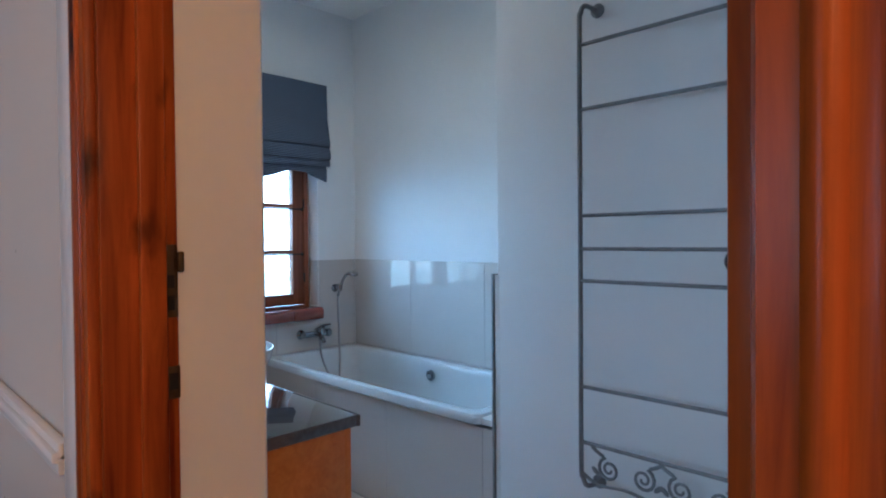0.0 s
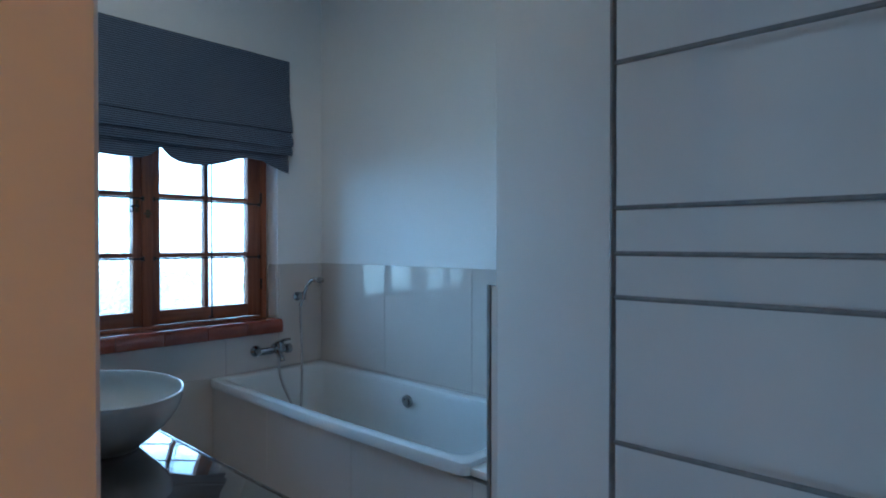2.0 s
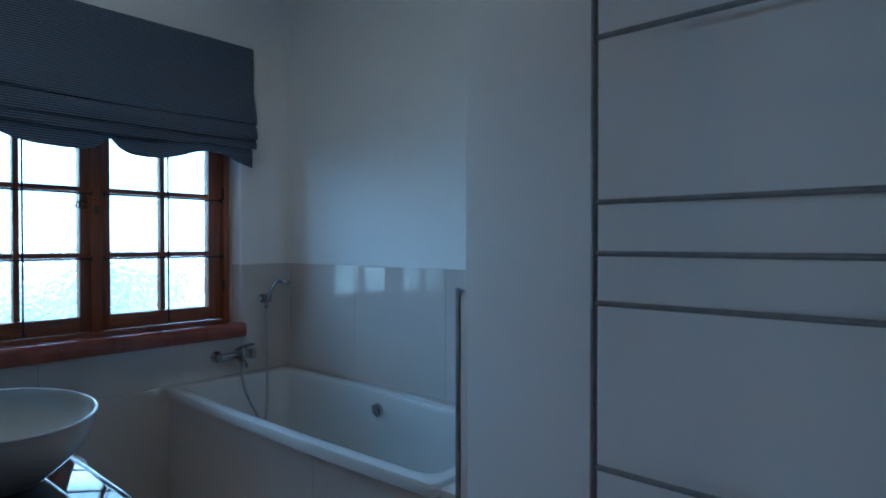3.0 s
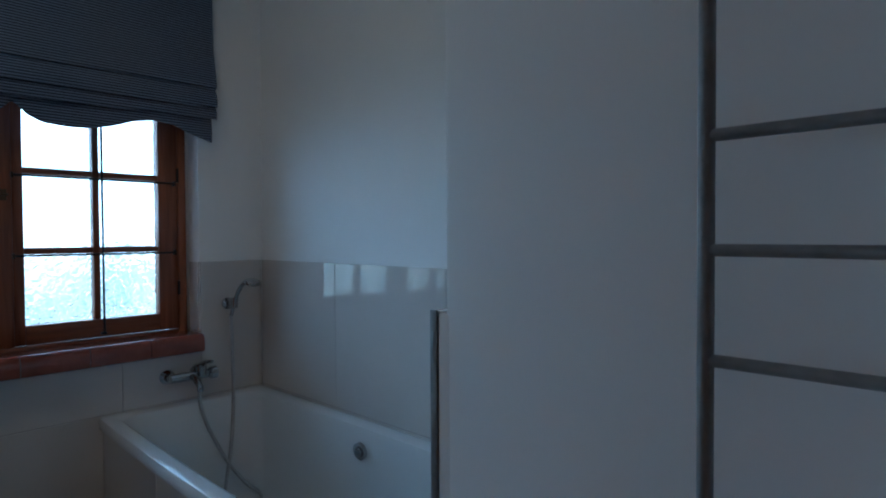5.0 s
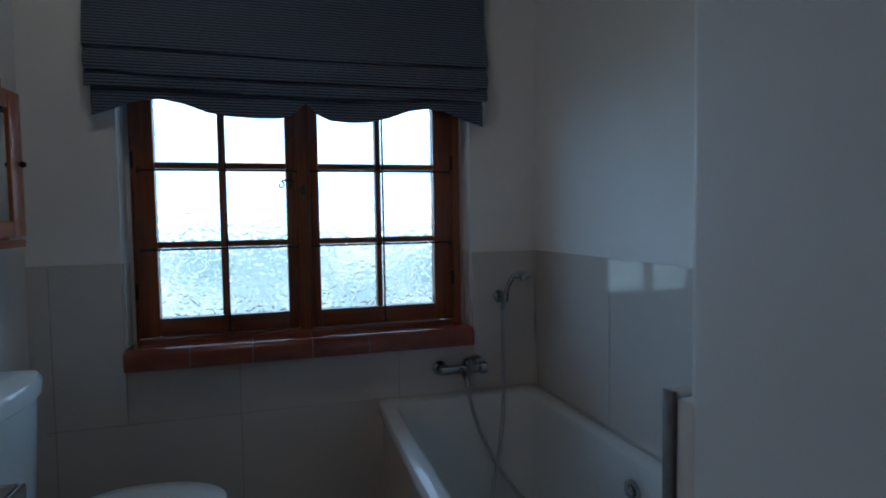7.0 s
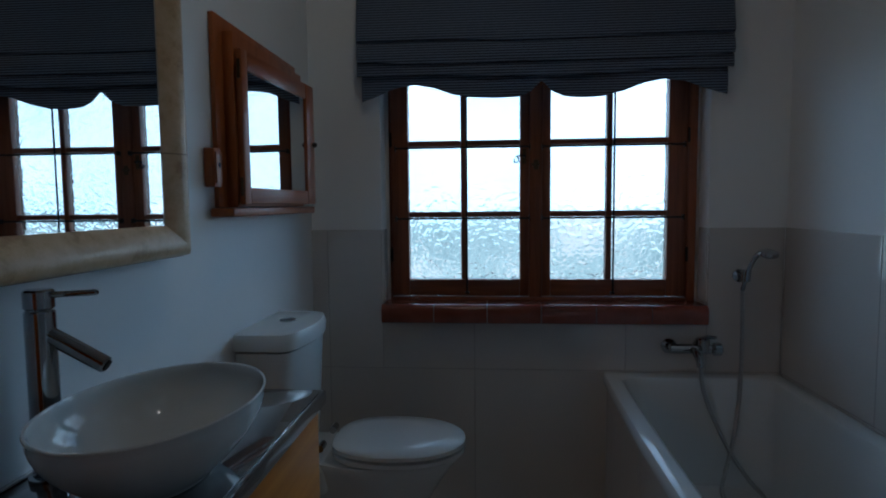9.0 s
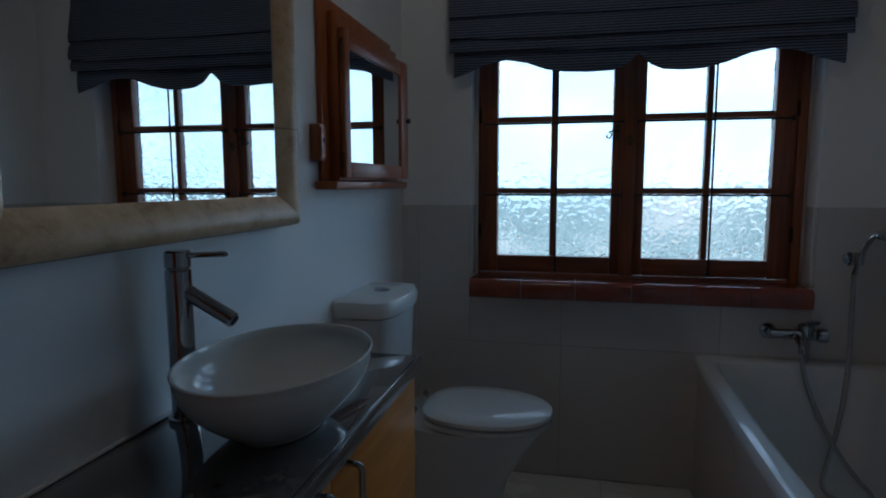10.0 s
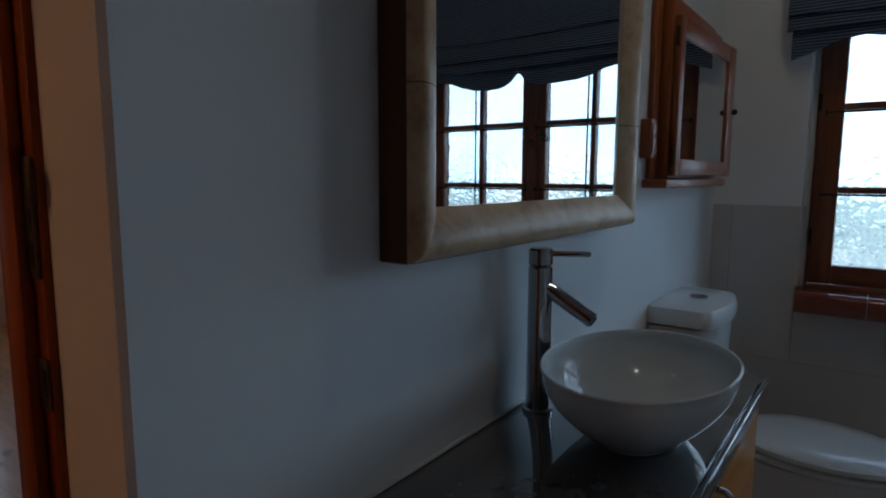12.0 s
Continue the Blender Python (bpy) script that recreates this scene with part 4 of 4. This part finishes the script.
# ---- ceiling downlights ----
for x, y in ((0.97, 0.61),):
    dl = thing("downlight", (x, y, CEIL), "small round white ceiling downlight", "ceiling light")
    part("ring", lathe(bmesh.new(), [(0.035, CEIL - 0.0005), (0.048, CEIL - 0.0005), (0.048, CEIL - 0.006), (0.037, CEIL - 0.009), (0.035, CEIL - 0.0005)], (x, y), n=24), TRIM_WHITE, dl)
    part("lens", lathe(bmesh.new(), [(0, CEIL - 0.005), (0.034, CEIL - 0.005), (0.034, CEIL - 0.001), (0, CEIL - 0.001)], (x, y), n=24), GLOW, dl)

# ---- garden outside the window ----
setting("ground", cuboid(-60, -0.22, -40, 40, -0.25, -0.15), SOIL, "garden ground outside the window", "ground")
# Upright garden sheet that glows by itself in place of daylit greenery.
setting("backdrop", cuboid(-6.05, -6.0, -14, 16, -0.2, 3.2), GARDEN_GLOW, "self-glowing pale green garden backdrop seen through pebbled glass", "backdrop")

# ---- wall, panel and floor tiles ----
TILE_MESH = {}


def tile(parent, axis, at, a0, a1, z0, z1, mat, proud=0.010, sign=1, joint=0.0009):
    """One tile: axis is the wall's normal; a0..a1 runs along the wall."""
    a0, a1, z0, z1 = a0 + joint, a1 - joint, z0 + joint, z1 - joint
    key = (axis, round(a1 - a0, 4), round(z1 - z0, 4), mat.name, proud)
    if key not in TILE_MESH:
        w, h = (a1 - a0) / 2, (z1 - z0) / 2
        if axis == "x":
            bm = cuboid(-proud / 2, proud / 2, -w, w, -h, h, bev=0.0016, seg=1)
        elif axis == "y":
            bm = cuboid(-w, w, -proud / 2, proud / 2, -h, h, bev=0.0016, seg=1)
        else:
            bm = cuboid(-w, w, -h, h, -proud / 2, proud / 2, bev=0.0016, seg=1)
        TILE_MESH[key] = finish(bm, "tile", mat, smooth=False)
    ob = new("tile", TILE_MESH[key])
    ob.parent = parent
    ca, cz, cn = (a0 + a1) / 2, (z0 + z1) / 2, at + sign * proud / 2
    ob.location = {"x": (cn, ca, cz), "y": (ca, cn, cz), "z": (ca, cz, cn)}[axis]
    return ob


def cells(lo, hi, first, step):
    edges = [lo] + [first + k * step for k in range(-6, 12) if lo + 0.01 < first + k * step < hi - 0.01] + [hi]
    return list(zip(edges, edges[1:]))


for wall, b in ((WALL_BACK, (0.012, PX - 0.001, YB - 0.0098, YB - 0.0002, 0.0, TILE_TOP - 0.001)), (WALL_WINDOW, (0.0002, 0.0098, 0.002, WY0 - 0.001, 0.0, TILE_TOP - 0.001)),
                (WALL_WINDOW, (0.0002, 0.0098, WY1 + 0.001, YB - 0.012, 0.0, TILE_TOP - 0.001)), (WALL_WINDOW, (0.0002, 0.0098, WY0 - 0.001, WY1 + 0.001, 0.0, 0.762))):
    part("grout_bed", cuboid(*b), GROUT, wall)
part("plaster_build_up", cuboid(PX - 0.0134, PX + 0.016, PY + 0.001, YB - 0.012, 0.0, TILE_TOP - 0.004, bev=0.004), PAINT, WALL_PART)
part("edge_trim", cuboid(PX - 0.0272, PX - 0.0138, PY - 0.001, PY + 0.0035, 0.0, TILE_TOP, bev=0.001), IRON, WALL_PART, "thin dark metal tile edge strip")
ZR = [(0.0, 0.560), (0.560, TILE_TOP)]
for z0, z1 in ZR:
    for a0, a1 in cells(0.012, PX - 0.0005, 0.575, 0.60):
        tile(WALL_BACK, "y", YB, a0, a1, z0, z1, TILE, 0.011, -1)
    for a0, a1 in cells(0.002, YB - 0.012, 1.280, 0.60):
        for b0, b1 in ([(z0, z1)] if a1 <= WY0 or a0 >= WY1 else [(z0, min(z1, 0.763))]):
            if a0 < WY0 < a1 and z1 > 0.763:
                tile(WALL_WINDOW, "x", 0.0, a0, WY0, z0, z1, TILE, 0.011)
                tile(WALL_WINDOW, "x", 0.0, WY0, a1, z0, 0.763, TILE, 0.011)
            elif a0 < WY1 < a1 and z1 > 0.763:
                tile(WALL_WINDOW, "x", 0.0, WY1, a1, z0, z1, TILE, 0.011)
                tile(WALL_WINDOW, "x", 0.0, a0, WY1, z0, 0.763, TILE, 0.011)
            else:
                tile(WALL_WINDOW, "x", 0.0, a0, a1, b0, b1, TILE, 0.011)
    for a0, a1 in cells(PY + 0.004, YB - 0.012, 1.49, 0.60):
        tile(WALL_PART, "x", PX - 0.0135, a0, a1, z0, z1, TILE, 0.013, -1)
# tiled window cheeks below the tile line
for yy, s in ((WY0, 1), (WY1, -1)):
    tile(WALL_WINDOW, "y", yy, -0.083, 0.0, 0.836, TILE_TOP, TILE, 0.008, s)
# bath front panel and ledge
PAN = thing("tiled_bath_surround", (0.85, 1.215, 0.0), "beige tiled panel closing the front of the bath", "bath surround")
part("backing", cuboid(0.012, PX - 0.001, 1.2092, 1.238, 0.0, 0.507), GROUT, PAN)
ORIGIN_P = ORIGIN[PAN]
for a0, a1 in cells(0.012, PX - 0.001, 1.133, 0.60):
    ob = tile(PAN, "y", 1.218, a0, a1, 0.0, 0.508, TILE, 0.010, -1)
    ob.location -= ORIGIN_P
part("ledge_tile", cuboid(BX1 + 0.002, PX - 0.028, 1.210, YB - 0.012, 0.520, 0.545, bev=0.002), WHITE_TILE_EDGE, PAN, "pale ledge tile at the foot of the bath")
part("ledge_support", cuboid(BX1 + 0.01, PX - 0.028, 1.240, YB - 0.013, 0.0, 0.519), GROUT, PAN)
for a0, a1 in cells(0.012, EAST - 0.002, 1.133, 0.45):
    for b0, b1 in cells(0.002, PY - 0.002 if a0 >= PX - 0.5 else 1.20, 0.40, 0.45):
        tile(FLOOR, "z", -0.006, a0, a1, b0, b1, FLOOR_TILE, 0.006, 1)
